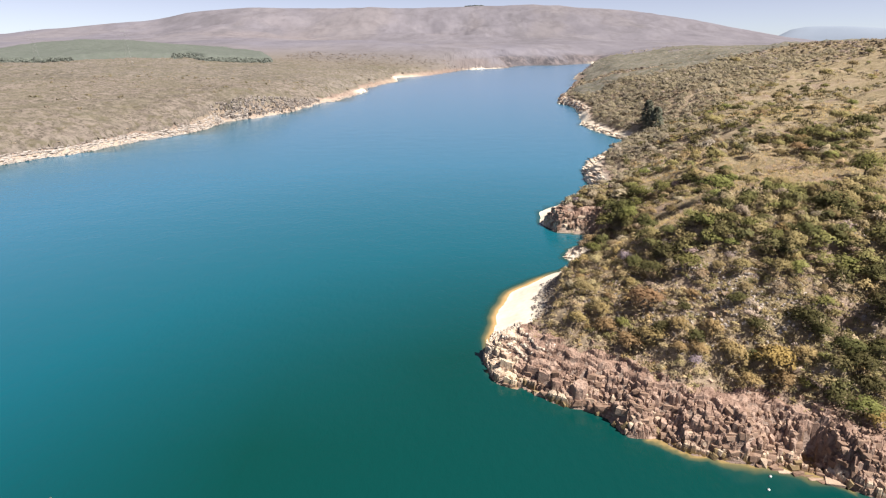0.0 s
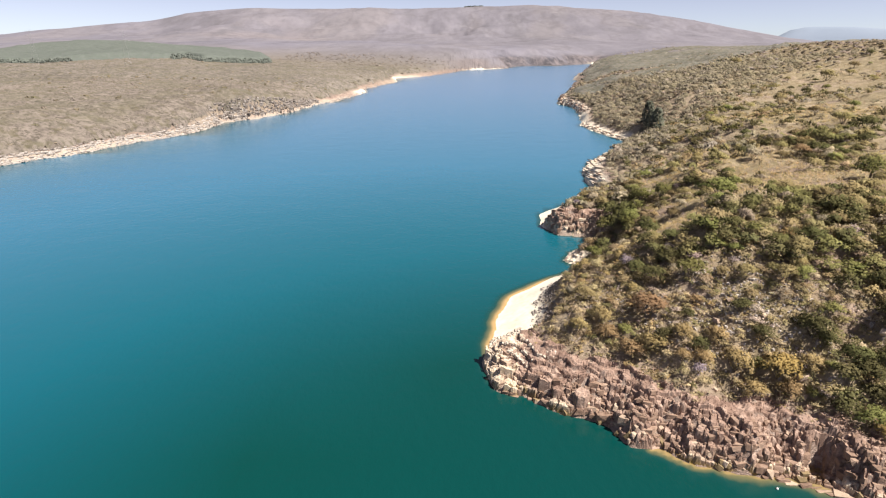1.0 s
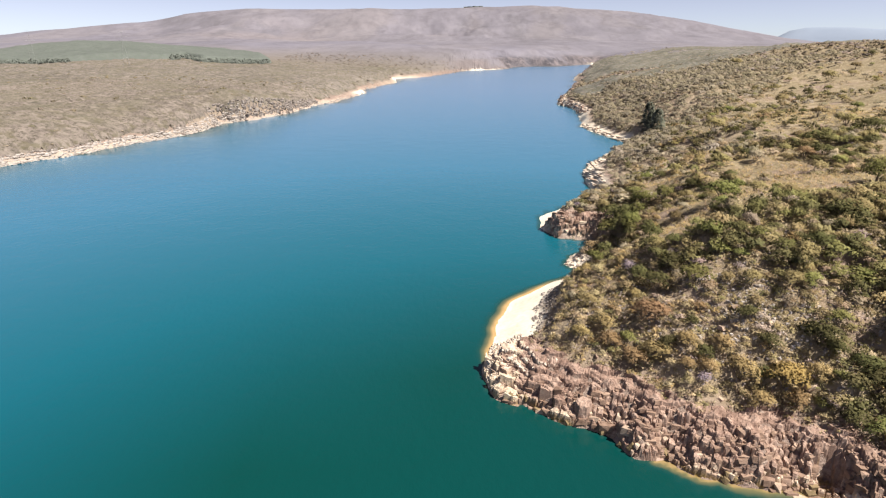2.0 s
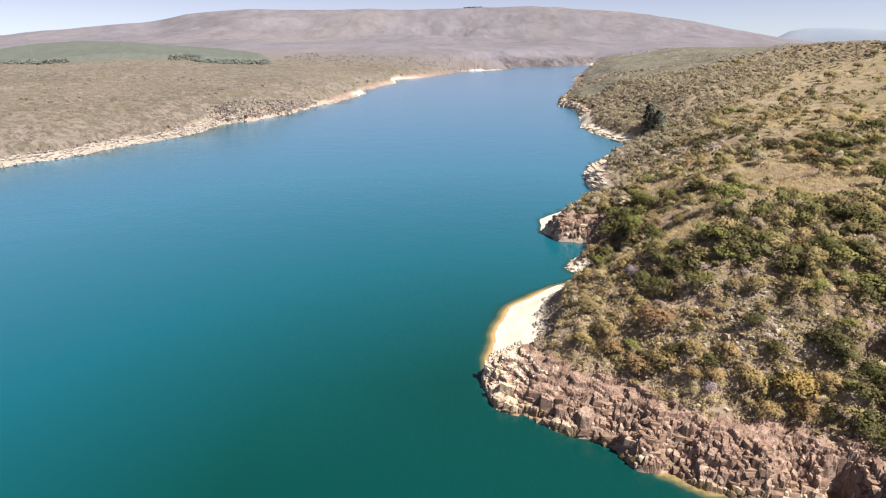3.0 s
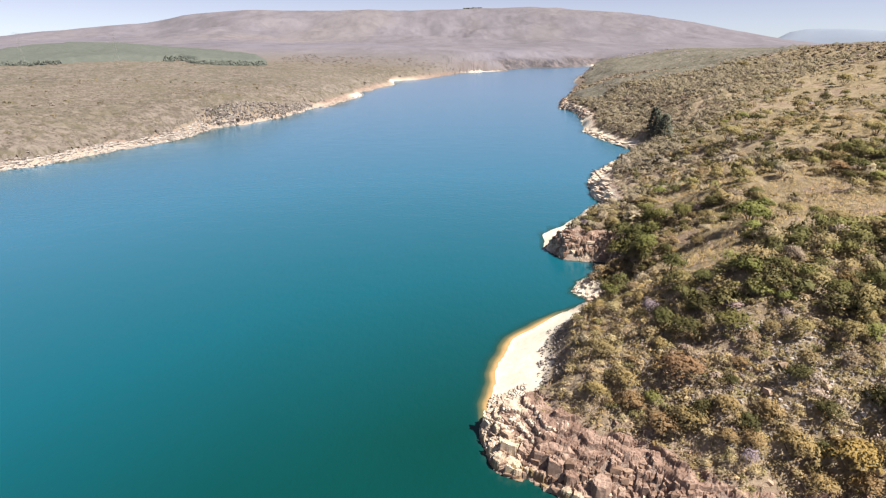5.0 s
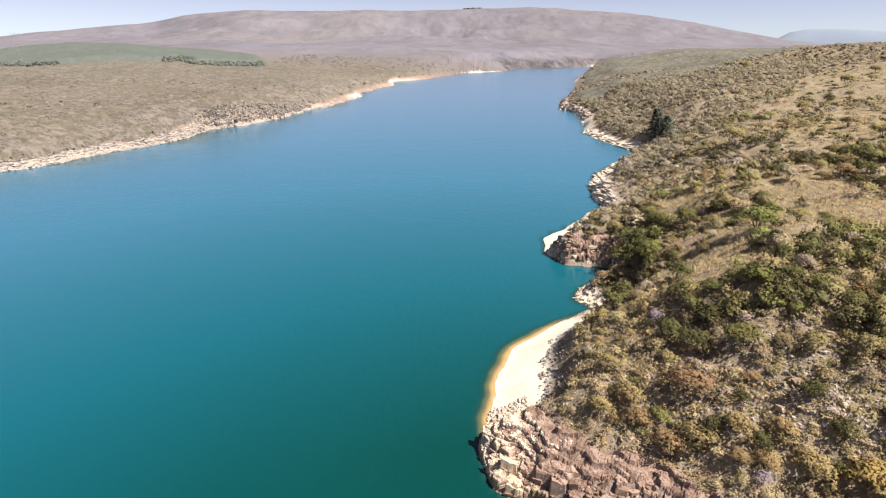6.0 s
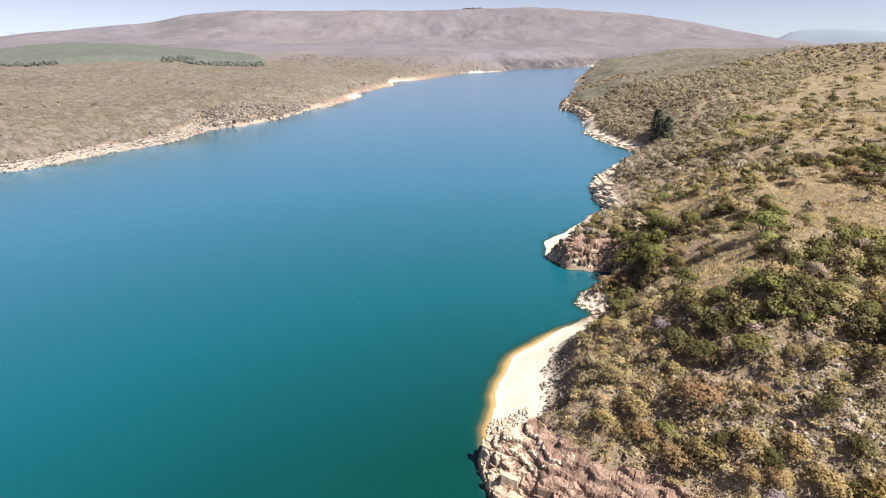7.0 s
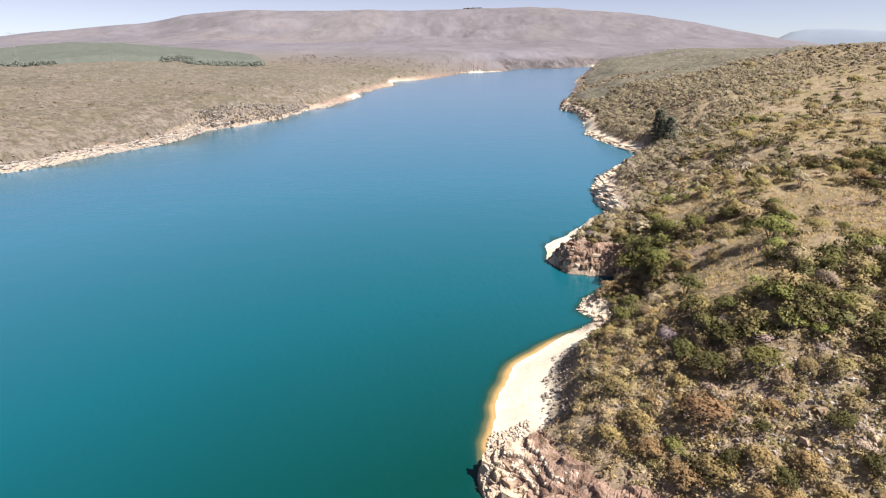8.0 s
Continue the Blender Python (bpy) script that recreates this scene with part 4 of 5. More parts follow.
stone_cliff("heavy broken blocks at the foot of the cliff", RIGHT_SHORE[5:13], 1.2, 1, 0.7, [ROCK_BROWN, ROCK_PALE, ROCK_BROWN], 1.0, 7, 60)
stone_cliff("pale broken rocks at the tip of the headland", RIGHT_SHORE[11:15], 0.9, 5, 0.6, [ROCK_PALE, ROCK_PALE, ROCK_CREAM, ROCK_BROWN], 1.0, 15, 100)
cape_cliff = stone_cliff("brown and cream cliff of a small headland below trees", RIGHT_SHORE[22:26], 0.9, 4, 0.7, [ROCK_BROWN, ROCK_BROWN, ROCK_PALE], 1.0, 25, 60)
stone_cliff("cream-coloured rocks of the cove", RIGHT_SHORE[19:22], 0.9, 2, 0.32, [ROCK_CREAM, ROCK_PALE], 1.0, 35, 12)
stone_cliff("pale stepped rocks along the bay", RIGHT_SHORE[28:35], 2.2, 4, 1.0, [ROCK_CREAM, ROCK_CREAM, ROCK_CREAM, ROCK_PALE], 1.0, 45, 0, 0.45)
stone_cliff("pale and brown rocks of a distant point", RIGHT_SHORE[35:40], 2.0, 4, 1.3, [ROCK_CREAM, ROCK_PALE, ROCK_BROWN], 1.0, 55, 0)
stone_cliff("grey columnar bluff above the pale shore", LEFT_SHORE[11:17], 1.3, 5, 1.4, [ROCK_GREY, ROCK_GREY, ROCK_DUN, ROCK_GREY], 1.0, 65, 0, 2.6)
jointed_face(near_cliff, (2, 60, 32, 80), 0.11, 6.2, -0.42, lambda x, y: 0.9 * (1 - ease(8, 11.5, x - 0.25 * (y - 66))) * ease(58, 64, y))
jointed_face(cape_cliff, (18, 42, 117, 139), 0.16, 4.2, 0.3, lambda x, y: 0.5 * ease(0.0, 0.3, fbm(x, y, 6, 3, 191)) * (x > 28), 1.5)
rocks("rubble", "small broken stones on the cliff and its brow", 9000, (2, 62, 34, 80), (0.0, 7.5), (0.10, 0.30), ROCK_BROWN)
rocks("rubble", "angular brown blocks heaped on the cliff face", 4500, (2, 62, 34, 80), (0.2, 4.0), (0.18, 0.5), ROCK_BROWN, keep=lambda x, y: (x > 19) | (to_line(x, y, RIGHT_SHORE) < 2.0), wild=0.3)
rocks("rubble", "broken brown stones choking the cleft of the cliff", 500, (32, 41, 43, 53), (0.0, 9.0), (0.2, 0.6), ROCK_BROWN, True, wild=0.5)
rocks("rubble", "paler angular blocks near the foot of the cliff", 5000, (2, 62, 34, 80), (0.2, 1.5), (0.22, 0.6), ROCK_PALE, keep=lambda x, y: fbm(x, y, 6, 2, 185) > -0.02, wild=0.3)
rocks("rubble", "cream stones between the beach and the headland", 2800, (4, 14, 65, 77), (0.0, 4.2), (0.12, 0.42), ROCK_CREAM, True)
rocks("rubble", "grey-brown stones along the upper edge of the beach", 2600, (8, 30, 74, 104), (5.2, 8.2), (0.12, 0.42), ROCK_DUN, True)
rocks("rubble", "pale stones lying bare among the shrubs", 3000, (14, 60, 45, 90), (8, 30), (0.12, 0.45), ROCK_DUN)
rocks("rubble", "grey rocks of a bare stony patch on the slope", 1500, (24, 46, 52, 74), (8, 30), (0.12, 0.42), ROCK_SHORE, keep=stony, wild=2.0)
rocks("rubble", "ochre stones awash at the foot of the cliff", 1500, (8, 50, 38, 64), (0.0, 0.5), (0.3, 0.9), ROCK_OCHRE)
rocks("rubble", "cream stones strewn over the small headland and the cove", 2600, (18, 42, 103, 119), (0.0, 4.0), (0.12, 0.42), ROCK_CREAM)
rocks("rubble", "brown broken stones on the small headland", 1200, (18, 42, 119, 134), (0.0, 5.0), (0.10, 0.32), ROCK_BROWN)
rocks("rubble", "pale stones along the waterline of the bay", 1500, (18, 110, 100, 320), (0.0, 3.0), (0.4, 1.1), ROCK_PALE)
rocks("rubble", "pale rocks along the far shore", 60000, (-180, -110, 150, 340), (0.0, 4.0), (0.35, 1.2), ROCK_SHORE, False, 0.45)
rocks("rubble", "dun rocks higher on the far shore", 12000, (-180, -110, 150, 300), (2.6, 5.2), (0.4, 1.2), ROCK_DUN, False, 0.5)
rocks("rubble", "dun rocks standing out of the bluff", 6000, (-128, -80, 320, 430), (1.4, 7.0), (0.6, 1.6), ROCK_DUN)
rocks("rubble", "dark grey rocks in the clefts of the bluff", 1200, (-128, -80, 322, 425), (1.6, 7.0), (0.6, 1.5), ROCK_GREY)
rocks("rubble", "pale rocks below the grey bluff", 26000, (-125, -60, 300, 620), (0.0, 1.5), (0.3, 0.9), ROCK_SHORE, False, 0.6)


# ---- trees and shrubs that stand out ----
LEAVES = {k: leaf_material(k + "_leaves", c) for k, c in (
    ("olive", (0.24, 0.192, 0.095)), ("green", (0.155, 0.15, 0.055)), ("dark", (0.092, 0.086, 0.038)), ("ochre", (0.29, 0.212, 0.105)),
    ("rust", (0.27, 0.185, 0.10)), ("yellow", (0.285, 0.20, 0.08)), ("lime", (0.21, 0.205, 0.075)), ("straw", (0.35, 0.275, 0.165)),
    ("grey", (0.33, 0.272, 0.20)), ("mauve", (0.27, 0.22, 0.25)))}
LOOKS = {"olive": "rounded olive-green shrub on the dry slope", "green": "leafy green bush among dry grass", "dark": "dense dark green bush throwing deep shade",
         "ochre": "ochre-leaved shrub near the cliff brow", "rust": "rust-brown half-dry shrub on the slope", "yellow": "bright yellow flowering shrub above the cliff",
         "lime": "light yellow-green shrub in the scrub", "straw": "straw-coloured dry shrub on the slope", "grey": "grey half-leafless shrub among rocks",
         "mauve": "bare purple-grey shrub with fine twigs"}


def limb(bm, points, radii, sides=6):
    """A tapered limb along points."""
    rings = []
    for k, (p, r) in enumerate(zip(points, radii)):
        way = (points[min(k + 1, len(points) - 1)] - points[max(k - 1, 0)]).normalized()
        u = way.orthogonal().normalized()
        w = way.cross(u)
        rings.append([bm.verts.new(p + (u * math.cos(a) + w * math.sin(a)) * r) for a in (2 * math.pi * i / sides for i in range(sides))])
    for a, b in zip(rings, rings[1:]):
        for i in range(sides):
            bm.faces.new((a[i], a[(i + 1) % sides], b[(i + 1) % sides], b[i]))
    bm.faces.new(rings[-1])
    bm.faces.new(rings[0][::-1])


def trunk_mesh(seed, height, spread, thick, stems):
    r = random.Random(seed)
    bm = bmesh.new()
    if stems == 1:
        fork = Vector((r.uniform(-0.1, 0.1), r.uniform(-0.1, 0.1), height * 0.42))
        limb(bm, [Vector((0, 0, -0.15)), fork * 0.5 + Vector((0.04, 0.02, 0)), fork], [thick, thick * 0.8, thick * 0.65])
        starts, count = fork, 5
    else:
        starts, count = Vector((0, 0, -0.1)), stems
    for k in range(count):
        a = 2 * math.pi * (k + r.random() * 0.6) / count
        end = Vector((math.cos(a) * spread * r.uniform(0.4, 0.8), math.sin(a) * spread * r.uniform(0.4, 0.8), height * r.uniform(0.65, 0.9)))
        mid = starts.lerp(end, 0.5) + Vector((r.uniform(-0.1, 0.1), r.uniform(-0.1, 0.1), r.uniform(0, 0.12) * height))
        limb(bm, [starts, mid, end], [thick * 0.6, thick * 0.4, thick * 0.15], 5)
    me = bpy.data.meshes.new("trunk")
    bm.to_mesh(me)
    bm.free()
    me.materials.append(BARK)
    return me


def plant(name, label, group, trunk, crown):
    root = tagged(new(name), label, name, group)
    part("trunk", trunk, root, "grey bark")
    part("crown", crown, root)
    return root


TRUNKS = [trunk_mesh(k, 1.2, 0.8, 0.055, 4) for k in range(3)]
TREE_TRUNKS = [trunk_mesh(10 + k, 1.7, 0.9, 0.075, 1) for k in range(3)]
PROTOTYPES = {}


def planted(kind, x, y, size, shape, turn):
    """Sets one plant with its foot on the ground; size is the crown's radius."""
    tall = kind.startswith("t_")
    colour = kind[2:] if tall else kind
    z = float(land(np.array([x]), np.array([y]))[0][0])
    broad = 0.85 + 0.4 * math.sin(37 * x + 11 * y) ** 2
    m = Matrix.LocRotScale((x, y, z - 0.05), Euler((0, 0, turn)), (size * broad, size / broad, size * (1.0 if tall else 0.75 + 0.25 * broad)))
    key = (kind, shape)
    if key not in PROTOTYPES:
        if tall:
            v, f, soft = crown_shape(700 + shape, 900, 17, 1.05, 1.6, 0.062, 0.8, 0.08, slim=(0.5, 0.95))
            ob = plant("tree", "small " + colour + "-leaved savanna tree with a spreading crown", "savanna trees", TREE_TRUNKS[shape], mesh_of("crown", v, f, LEAVES[colour], soft=soft))
        else:
            cards = 500 if colour == "mauve" else 900
            v, f, soft = crown_shape(600 + shape, cards, 13 + 2 * shape, 1.0, 1.35, 0.062, slim=(0.45, 0.9))
            ob = plant("shrub", LOOKS[colour], "shrubs of the slope", TRUNKS[shape], mesh_of("crown", v, f, LEAVES[colour], soft=soft))
        ob.matrix_basis = m
        PROTOTYPES[key] = ob
        return ob
    ob = copy_thing(PROTOTYPES[key], pose(0, 0, 0))
    ob.matrix_basis = m
    return ob


# places of the plants that can be told apart: x, y, radius of the crown
SPOTS = {}
SPOTS["ochre"] = [(16.9, 67.2, 1.4), (20.0, 65.3, 1.6), (27.4, 61.4, 1.5), (28.8, 58.8, 1.3), (32.1, 58.1, 1.9), (26.8, 59.3, 1.0), (59.4, 137.7, 1.3), (24.5, 62.1, 1.8), (32.8, 55.1, 1.5), (36.4, 54.5, 1.5)]
SPOTS["rust"] = [(24.9, 66.2, 2.4), (30.8, 60.6, 1.6), (38.7, 55.7, 1.5), (52.5, 131.9, 1.7), (22.1, 62.5, 1.7), (19.7, 67.3, 1.6)]
SPOTS["yellow"] = [(36.0, 56.5, 2.3), (42.6, 48.4, 1.7)]
SPOTS["lime"] = [(42.7, 60.2, 1.3), (41.7, 64.4, 1.4), (22.0, 64.9, 1.2), (47.9, 64.9, 1.2), (40.3, 54.7, 0.9), (41.1, 122.3, 2.4)]
SPOTS["green"] = [(30.5, 68.5, 2.1), (38.3, 53.7, 1.0), (47.1, 99.0, 3.0), (35.0, 75.6, 1.9), (42.9, 124.6, 3.1), (45.0, 119.0, 2.4), (42.0, 49.7, 1.7), (35.6, 108.2, 2.3), (34.9, 120.6, 2.6), (23.9, 88.8, 1.6)]
SPOTS["dark"] = [(40.2, 58.6, 2.2), (28.8, 64.0, 1.0), (28.9, 60.2, 1.3), (34.4, 57.6, 1.3), (25.5, 62.3, 1.3), (43.4, 53.6, 2.1), (44.1, 52.2, 1.7), (26.8, 70.6, 1.8), (25.6, 74.0, 1.7), (87.9, 125.1, 3.1), (38.5, 121.5, 3.0), (36.4, 124.9, 3.1), (79.8, 119.4, 1.1), (35.3, 59.4, 1.4), (41.8, 67.4, 1.7), (51.1, 75.3, 2.3), (43.2, 55.5, 1.7), (33.9, 62.3, 1.3), (47.3, 57.5, 1.8), (49.4, 62.5, 1.6), (40.3, 51.5, 1.7), (41.3, 57.7, 1.2), (45.9, 54.6, 1.8)]
SPOTS["olive"] = [(36.1, 66.4, 1.5), (39.9, 64.7, 1.5), (42.7, 67.9, 2.1), (49.5, 84.7, 1.9), (53.4, 76.0, 2.3), (98.8, 160.5, 2.0), (95.9, 144.4, 2.7), (78.6, 133.5, 2.0), (156.4, 250.0, 3.5), (106.4, 192.3, 2.7), (77.7, 173.4, 3.3), (172.5, 364.3, 3.7), (18.5, 71.8, 1.7), (30.4, 127.9, 1.1), (33.4, 136.0, 1.6), (36.0, 130.0, 1.8)]
SPOTS["tgreen"] = [(65.7, 90.1, 2.7), (37.8, 121.0, 2.4), (40.9, 119.7, 2.4), (34.9, 107.5, 2.1)]
SPOTS["tolive"] = [(51.4, 79.0, 1.6), (58.2, 107.3, 1.2)]
SPOTS["mauve"] = [(25.8, 78.5, 1.3), (28.0, 57.6, 1.1), (31.0, 132.2, 1.4)]
SPOTS["grey"] = [(28.6, 130.4, 1.3), (29.0, 134.8, 1.5), (32.8, 129.6, 1.6), (31.5, 137.5, 1.6), (34.6, 133.4, 1.7)]
SPOTS["conif"] = [(89.5, 257.5, 2.9), (87.0, 243.2, 2.3), (90.0, 263.5, 2.2)]
SPOTS["tdark"] = [(30.0, 74.0, 1.5), (36.5, 120.4, 2.4), (25.4, 89.9, 1.8), (31.5, 87.7, 1.8)]
order = random.Random(11)
for kind, spots in SPOTS.items():
    if kind == "conif":
        continue
    for x, y, size in spots:
        planted("t_" + kind[1:] if kind in ("tolive", "tgreen", "tdark") else kind, x, y, size, order.randrange(3), order.uniform(0, 6.28))

taken = [(x, y, s) for spots in SPOTS.values() for x, y, s in spots]
xs_, ys_ = scattered(5000, 9, 90, 44, 165)
h_, d_ = land(xs_, ys_)[:2]
good = (d_ > 7.5 + BEACH_EDGE(ys_)) & clumped(xs_, ys_, 15, 251, -0.05) & (~meadow(xs_, ys_) | (rng.random(5000) < 0.10))
made = 0
for x, y in zip(xs_[good], ys_[good]):
    size = order.uniform(0.9, 1.9)
    if made >= 180 or any((x - a) ** 2 + (y - b) ** 2 < (0.8 * (s + size)) ** 2 for a, b, s in taken):
        continue
    taken.append((x, y, size))
    made += 1
    light = brow(np.array([x]), np.array([y]), land(np.array([x]), np.array([y]))[1])[0]
    kind = order.choices(["olive", "straw", "ochre", "lime", "rust", "grey", "green"], [5, 5, 3.2, 1.4, 2.2, 3, 0.6])[0] if light else order.choices(["olive", "green", "dark", "straw", "grey", "lime", "rust", "t_olive", "t_dark", "t_green"], [6, 2, 6, 1.2, 3, 1, 0.8, 1.6, 1.6, 0.8])[0]
    planted(kind, float(x), float(y), size * (0.72 if light else 1.0), order.randrange(3), order.uniform(0, 6.28))


# tufts and shrublets on the open grass, and the bushes that reach down to the cove
scrub("dry_grass", "golden dry grass in tufts on the open slope", 12000, (30, 112, 76, 185), TUFTS, (0.3, 0.75), (1.5, 0.3, 0, 1.5, 9, 2, 0.3),
      lambda x, y, d, dr, dl, reach, side: meadow(x, y) & (d > 8), 0.8, np.array([1.05, 0.98, 0.85]))
scrub("undergrowth", "olive and straw shrublets dotted over the dry grass", 8500, (30, 112, 76, 185), LOW, (0.2, 0.62), (7, 1.6, 1.0, 1.2, 5, 2, 0.3),
      lambda x, y, d, dr, dl, reach, side: meadow(x, y) & (d > 8) & clumped(x, y, 7, 281, 0.0), 0.9, np.array([0.98, 0.95, 0.9]), 0.1)
scrub("scrub", "olive bushes reaching down to the rocks of the cove", 420, (27, 44, 103, 122), SHRUBS, (0.6, 1.5), (8, 4, 3, 0.5, 1.5, 2, 0.5),
      lambda x, y, d, dr, dl, reach, side: (d > 2.6) & (d < 12), 1.0, 0.95, 0.15)

# bushes and small trees set apart on the open grass
xs_, ys_ = scattered(3000, 55, 200, 90, 290)
good = meadow(xs_, ys_) & clumped(xs_, ys_, 20, 255, -0.1)
made = 0
for x, y in zip(xs_[good], ys_[good]):
    size = order.uniform(0.8, 2.2)
    if made >= 68 or any((x - a) ** 2 + (y - b) ** 2 < (1.1 * (s + size)) ** 2 for a, b, s in taken):
        continue
    taken.append((x, y, size))
    made += 1
    planted(order.choices(["olive", "grey", "dark", "green", "t_olive", "t_green", "t_dark", "mauve"], [7, 3, 3, 2, 0.6, 0.3, 0.4, 0.3])[0], float(x), float(y), size, order.randrange(3), order.uniform(0, 6.28))


def spire_shape(seed, cards, radius, height, size):
    """A tall narrow crown of leaf clumps."""
    r = np.random.default_rng(seed)
    v, f, soft = crown_shape(seed, cards, 5, radius, height, size, 0.8, 0.2, 0.8)
    z = r.uniform(0.12, 1.0, cards)
    a = r.uniform(0, 6.28, cards)
    out = radius * (1.05 - z) ** 0.45 * r.uniform(0.5, 1.05, cards)
    c = np.stack([np.cos(a) * out, np.sin(a) * out, z * height], -1)
    q = v.reshape(-1, 3, 3)
    soft = c * [1, 1, 0] / radius + [0, 0, 0.5] + r.normal(0, 0.15, (cards, 3))
    soft = np.repeat(soft / np.linalg.norm(soft, axis=1)[:, None], 3, 0)
    return (q - q.mean(1, keepdims=True) + c[:, None]).reshape(-1, 3), f, soft


def tall_trees():
    first = None
    for k, (x, y, size) in enumerate(SPOTS["conif"]):
        z = float(land(np.array([x]), np.array([y]))[0][0])
        m = Matrix.LocRotScale((x, y, z - 0.1), Euler((0, 0, k * 1.7)), (1, 1, 1 + 0.15 * k))
        if first is None:
            v, f, soft = spire_shape(801, 900, 3.3, 8.0, 0.36)
            bm = bmesh.new()
            limb(bm, [Vector((0, 0, -0.2)), Vector((0.1, 0, 4)), Vector((0.05, 0.1, 8.6))], [0.28, 0.2, 0.05], 7)
            me = bpy.data.meshes.new("trunk")
            bm.to_mesh(me)
            bm.free()
            me.materials.append(BARK)
            spruce = leaf_material("deep_green_leaves", (0.14, 0.147, 0.115))
            first = plant("tree", "tall dark green tree rising above grey woodland", "tall dark trees", me, mesh_of("crown", v, f, spruce, soft=soft))
            first.matrix_basis = m
        else:
            copy_thing(first, pose(0, 0, 0)).matrix_basis = m


tall_trees()


# ---- plantation, pylons and grove on the far side ----
def plantation_material():
    m = Nodes("plantation_leaves", 0.9, 0.1)
    base = m.mix(m.span(m.noise(0.3, 5, 0.7), 0.4, 0.65, 0.0, 0.45), m.attribute("tint").outputs["Color"], (0.078, 0.10, 0.076))
    m.colour(base)
    m.bump(m.noise(0.9, 4, 0.7), 0.5, 0.6)
    return m.mat


def planted_wood(x, y, d, dr, dl, reach, side):
    az = np.degrees(np.arctan2(x, y))
    low = np.interp(az, [-50, -36, -30, -24, -22.5, -21, -15], [680, 730, 740, 740, 770, 720, 760])
    return ease(low - 4, low + 14, reach) * (1 - ease(1040, 1060, reach + 12 * np.abs(az + 27))) * (az > -42) * (1 - ease(-16.5, -15.2, az))


def edge_trees():
    """A dark belt of taller trees along the plantation's lower edge."""
    az = np.concatenate([rng.uniform(-42, -31, 620), rng.uniform(-23.5, -15.6, 480)])
    r = np.interp(az, [-50, -36, -30, -24, -22.5, -21, -15], [680, 730, 740, 740, 770, 720, 760]) + rng.uniform(-16, 10, len(az))
    x, y = np.sin(np.radians(az)) * r, np.cos(np.radians(az)) * r
    n = len(x)
    size = rng.uniform(2.0, 3.8, n)
    # The belt's tint is paled and greyed to hold distance haze.
    v, f, t, soft = gathered(SMALL, rng.integers(0, 6, n), np.stack([x, y, land(x, y)[0] - 0.5], -1), rng.uniform(0, 6.28, n),
                             np.stack([size, size, size * rng.uniform(1.0, 1.6, n)], -1), tints=np.array([0.16, 0.178, 0.16]) * rng.uniform(0.8, 1.2, (n, 1)))
    tagged(new("woodland", mesh_of("woodland", v, f, LEAF_STUFF, tint=t, soft=soft)), "dark green belt of trees below the plantation", "woodland", kind="stuff")


def skyline_grove():
    n = 70
    az = np.radians(rng.uniform(2.05, 3.6, n))
    r = rng.uniform(2960, 3040, n)
    x, y = np.sin(az) * r, np.cos(az) * r
    h = land(x, y)[0]
    v, f, t, soft = gathered(TINY, rng.integers(0, 5, n), np.stack([x, y, h - 1], -1), rng.uniform(0, 6.28, n), rng.uniform(7, 9, n), tints=np.tile([0.10, 0.11, 0.09], (n, 1)))
    tagged(new("grove", mesh_of("grove", v, f, LEAF_STUFF, tint=t, soft=soft)), "dark grove on the skyline of the tableland", "grove", kind="stuff")


def bar(bm, a, b, thick):
    a, b = Vector(a), Vector(b)
    way = (b - a).normalized()
    u = way.orthogonal().normalized() * thick
    w = way.cross(u)
    ring = [[bm.verts.new(p + s * u + q * w) for s, q in ((1, 1), (-1, 1), (-1, -1), (1, -1))] for p in (a, b)]
    for i in range(4):
        bm.faces.new((ring[0][i], ring[0][(i + 1) % 4], ring[1][(i + 1) % 4], ring[1][i]))
    bm.faces.new(ring[0][::-1])
    bm.faces.new(ring[1])


def steel_material():
    m = Nodes("galvanised_steel", 0.5, 0.5)
    m.colour(m.ramp(m.noise(2.0), (0.3, (0.26, 0.26, 0.26)), (0.7, (0.36, 0.36, 0.36))))
    m.bsdf.inputs["Metallic"].default_value = 0.4
    return m.mat


STEEL = steel_material()


def pylon_piece(name, bars, parent):
    bm = bmesh.new()
    for a, b, t in bars:
        bar(bm, a, b, t)
    me = bpy.data.meshes.new(name)
    bm.to_mesh(me)
    bm.free()
    me.materials.append(STEEL)
    return part(name, me, parent)


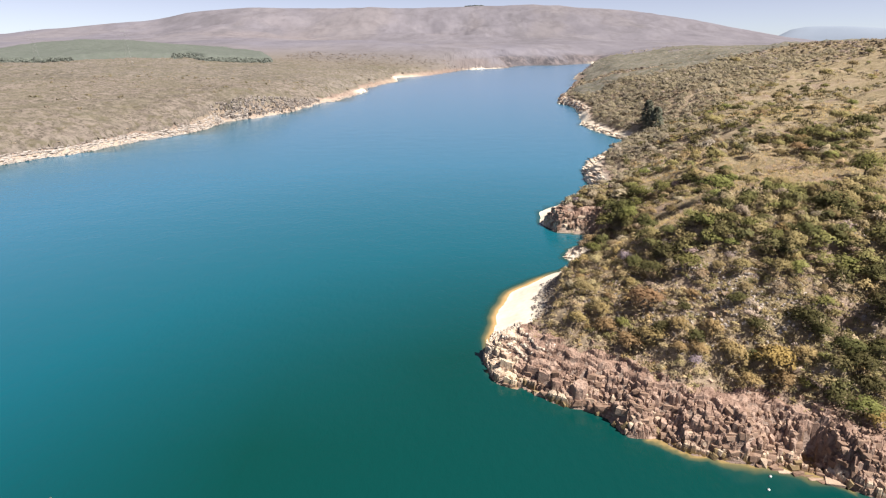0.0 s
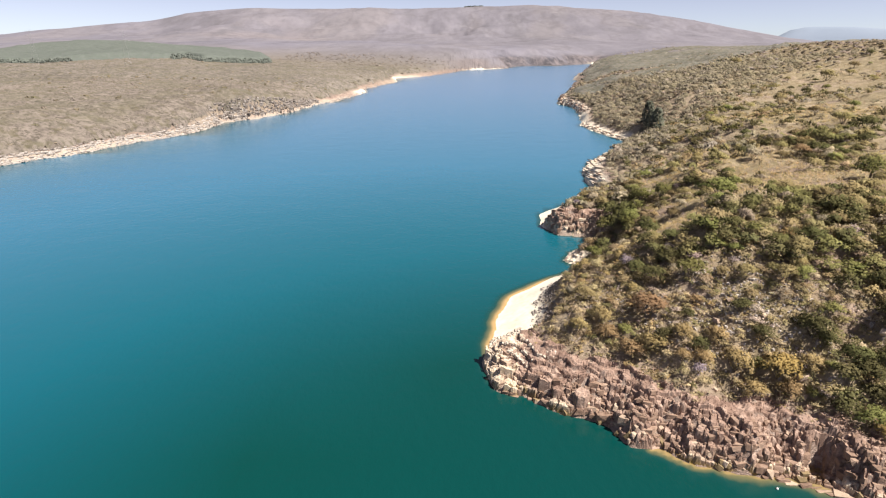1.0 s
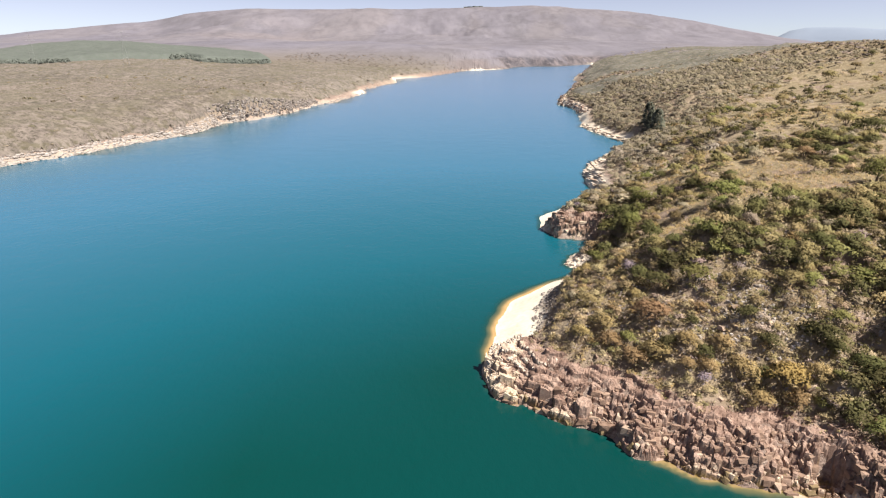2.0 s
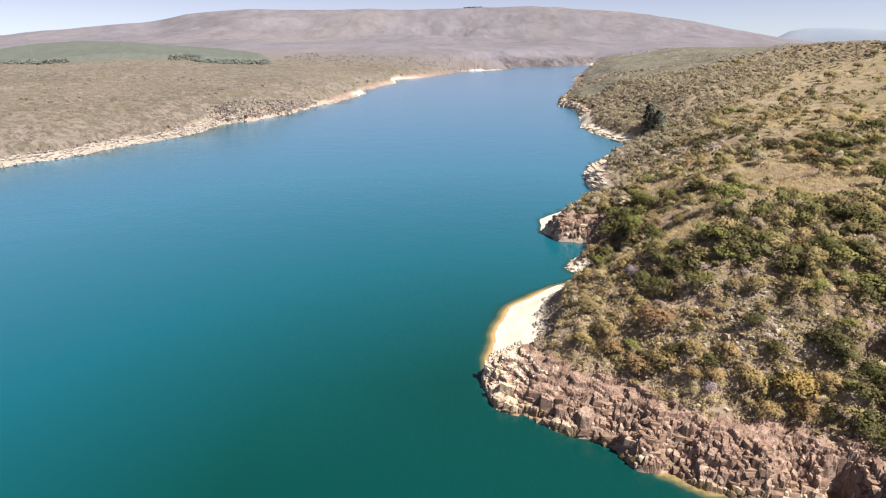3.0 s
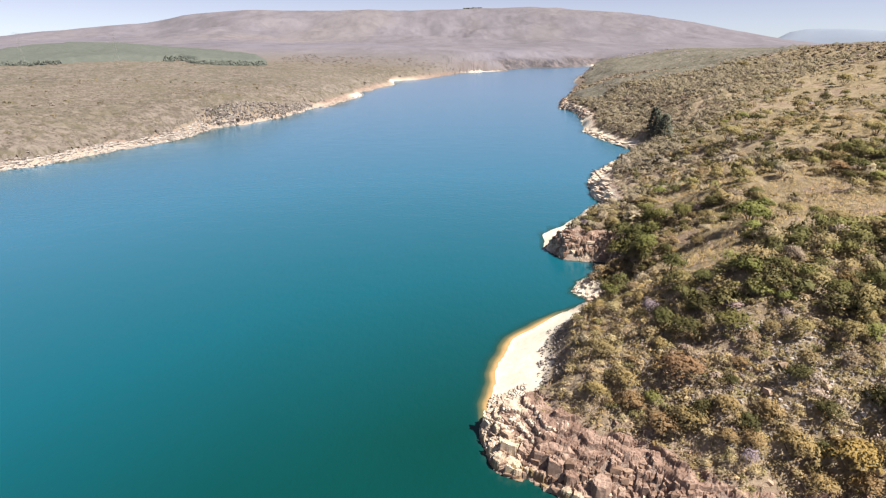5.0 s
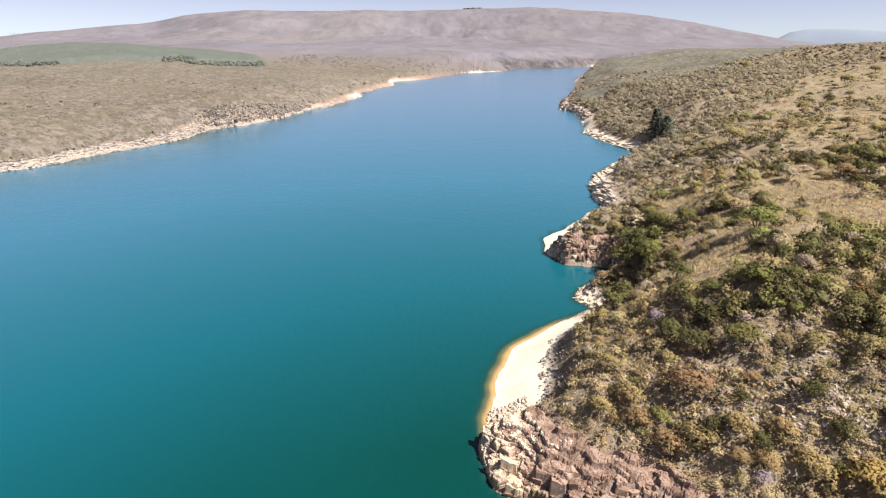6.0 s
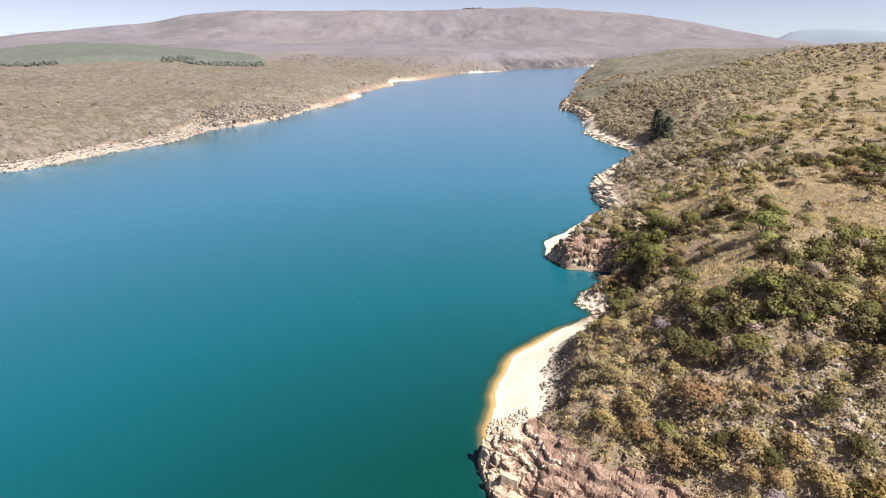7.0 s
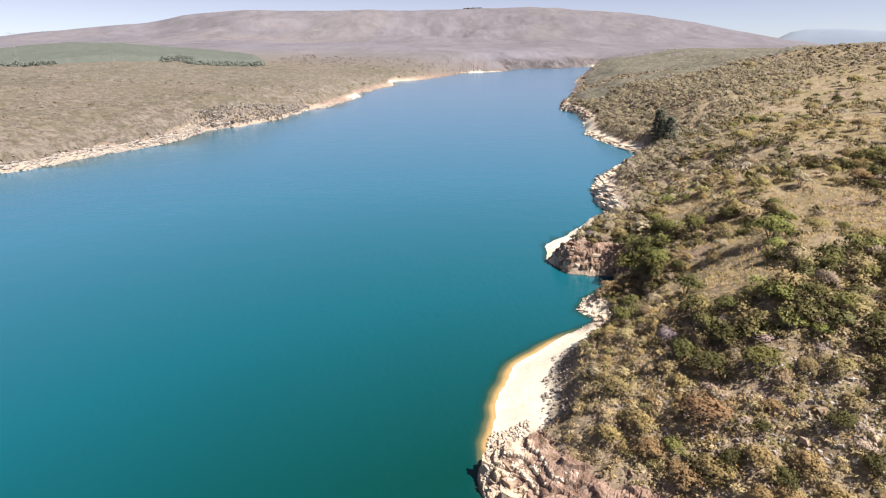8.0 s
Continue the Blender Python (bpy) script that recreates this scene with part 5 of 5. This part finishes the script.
def pylons():
    root = tagged(new("power_pylon"), "slender grey lattice power pylon above the woodland", "pylon", "power pylons")
    corners = ((1, 1), (-1, 1), (-1, -1), (1, -1))
    for sx, sy in corners:
        pylon_piece("leg", [((3 * sx, 3 * sy, -0.5), (0.6 * sx, 0.6 * sy, 22), 0.02), ((0.6 * sx, 0.6 * sy, 22), (0.3 * sx, 0.3 * sy, 31), 0.018)], root)
    braces = []
    for k in range(6):
        z0, z1 = k * 3.7, (k + 1) * 3.7
        w0, w1 = 3 - 2.4 * z0 / 22, 3 - 2.4 * z1 / 22
        for (ax, ay), (bx, by) in zip(corners, corners[1:] + corners[:1]):
            braces.append(((ax * w0, ay * w0, z0), (bx * w1, by * w1, z1), 0.01))
    pylon_piece("bracing", braces, root)
    for z, w in ((23, 4.5), (26.5, 5.2), (30, 3.8)):
        pylon_piece("cross_arm", [((-w, 0, z), (w, 0, z), 0.035), ((-w, 0, z), (0, 0, z + 1.2), 0.02), ((w, 0, z), (0, 0, z + 1.2), 0.02)], root)
    spots = ((-355, 540), (-285, 560))
    for k, (x, y) in enumerate(spots):
        m = pose(x, y, float(land(np.array([x]), np.array([y]))[0][0]), 0, 0, 20)
        if k:
            copy_thing(root, m)
        else:
            root.matrix_basis = m


def buoys():
    white = Nodes("white_float", 0.4, 0.5)
    white.colour(white.ramp(white.noise(12), (0.3, (0.7, 0.7, 0.68)), (0.7, (0.82, 0.82, 0.8))))
    cord = Nodes("grey_rope", 0.9, 0.2)
    cord.colour(cord.ramp(cord.noise(30), (0.3, (0.2, 0.19, 0.17)), (0.7, (0.35, 0.33, 0.3))))
    bm = bmesh.new()
    bmesh.ops.create_uvsphere(bm, u_segments=14, v_segments=9, radius=0.13)
    for v in bm.verts:
        v.co.z *= 0.85
    body = bpy.data.meshes.new("float")
    bm.to_mesh(body)
    bm.free()
    body.materials.append(white.mat)
    bm = bmesh.new()
    ring = [Vector((math.cos(a) * 0.06, 0, 0.12 + math.sin(a) * 0.06)) for a in (2 * math.pi * k / 10 for k in range(11))]
    limb(bm, ring, [0.018] * 11, 5)
    eye = bpy.data.meshes.new("ring")
    bm.to_mesh(eye)
    bm.free()
    eye.materials.append(cord.mat)
    root = tagged(new("buoy"), "small white float on the water by the cliff", "buoy", "floats by the cliff")
    part("float", body, root)
    part("ring", eye, root, "grey rope ring")
    root.location = (30.9, 45.1, 0.07)
    copy_thing(root, pose(32.0, 46.9, 0.07))


def boulders():
    v, f = block_shape(949)
    ob = tagged(new("boulder", mesh_of("boulder", v, f, ROCK_OCHRE)), "yellowish boulder showing just above the water", "boulder")
    ob.matrix_basis = Matrix.LocRotScale((-36.6, 43.3, 0.06), Euler((0.2, 0.1, 0.6)), (0.95, 0.6, 0.62))
    for k, (x, y, s) in enumerate(((37.9, 55.3, 1.1), (37.6, 54.0, 0.7), (31.5, 62.5, 0.8), (33.6, 64.0, 0.9), (46.5, 57.0, 0.9), (36.0, 61.0, 0.7), (29.5, 56.6, 0.6))):
        v, f = block_shape(950 + k)
        z = float(land(np.array([x]), np.array([y]))[0][0])
        ob = tagged(new("boulder", mesh_of("boulder", v, f, ROCK_PALE)), "pale angular boulder lying among shrubs", "boulder", "pale boulders")
        ob.matrix_basis = Matrix.LocRotScale((x, y, z + 0.2 * s), Euler((0.2, 0.1 * k, k)), (1.0 * s, 0.7 * s, 0.7 * s))


# Plantation greens are paled and blued: haze in the colour.
canopy("green timber plantation in even rows on a hill", (-800, -150, 520, 1060), 2.4, 4.4, 7.0, ((0.098, 0.107, 0.099), (0.120, 0.130, 0.120)), planted_wood, plantation_material(), "plantation", 0.8)
edge_trees()
skyline_grove()
pylons()
buoys()
boulders()


# ---- the tableland behind everything, haze blue put into its colour ----
def build_mesa():
    m = Nodes("haze_blue_ridge", 1.0, 0.0)
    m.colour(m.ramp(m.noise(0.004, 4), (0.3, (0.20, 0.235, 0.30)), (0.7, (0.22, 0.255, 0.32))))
    az = np.radians(np.linspace(22, 44, 45))
    el = np.interp(np.degrees(az), [22, 27.5, 28.3, 29, 30, 32.8, 35.2, 40, 44], [-0.01, 0.004, 0.0117, 0.019, 0.0225, 0.0225, 0.0191, 0.017, 0.01])
    rows = []
    for r, k in ((4050, -0.5), (4150, 0.35), (4230, 0.85), (4300, 1.0), (4600, 0.98)):
        rows.append(np.stack([np.sin(az) * r, np.cos(az) * r, 40 + el * 4300 * k + 5 * fbm(az * 60, az * 0 + r, 3, 3, 5)], -1))
    n = len(az)
    i = np.arange(len(rows) * n).reshape(len(rows), n)
    quads = np.stack([i[:-1, :-1], i[:-1, 1:], i[1:, 1:], i[1:, :-1]], -1).reshape(-1, 4)
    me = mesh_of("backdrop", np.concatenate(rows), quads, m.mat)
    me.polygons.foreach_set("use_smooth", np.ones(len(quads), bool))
    tagged(new("backdrop", me), "tableland in the far distance, coloured haze blue", "hills", kind="structure")


build_mesa()
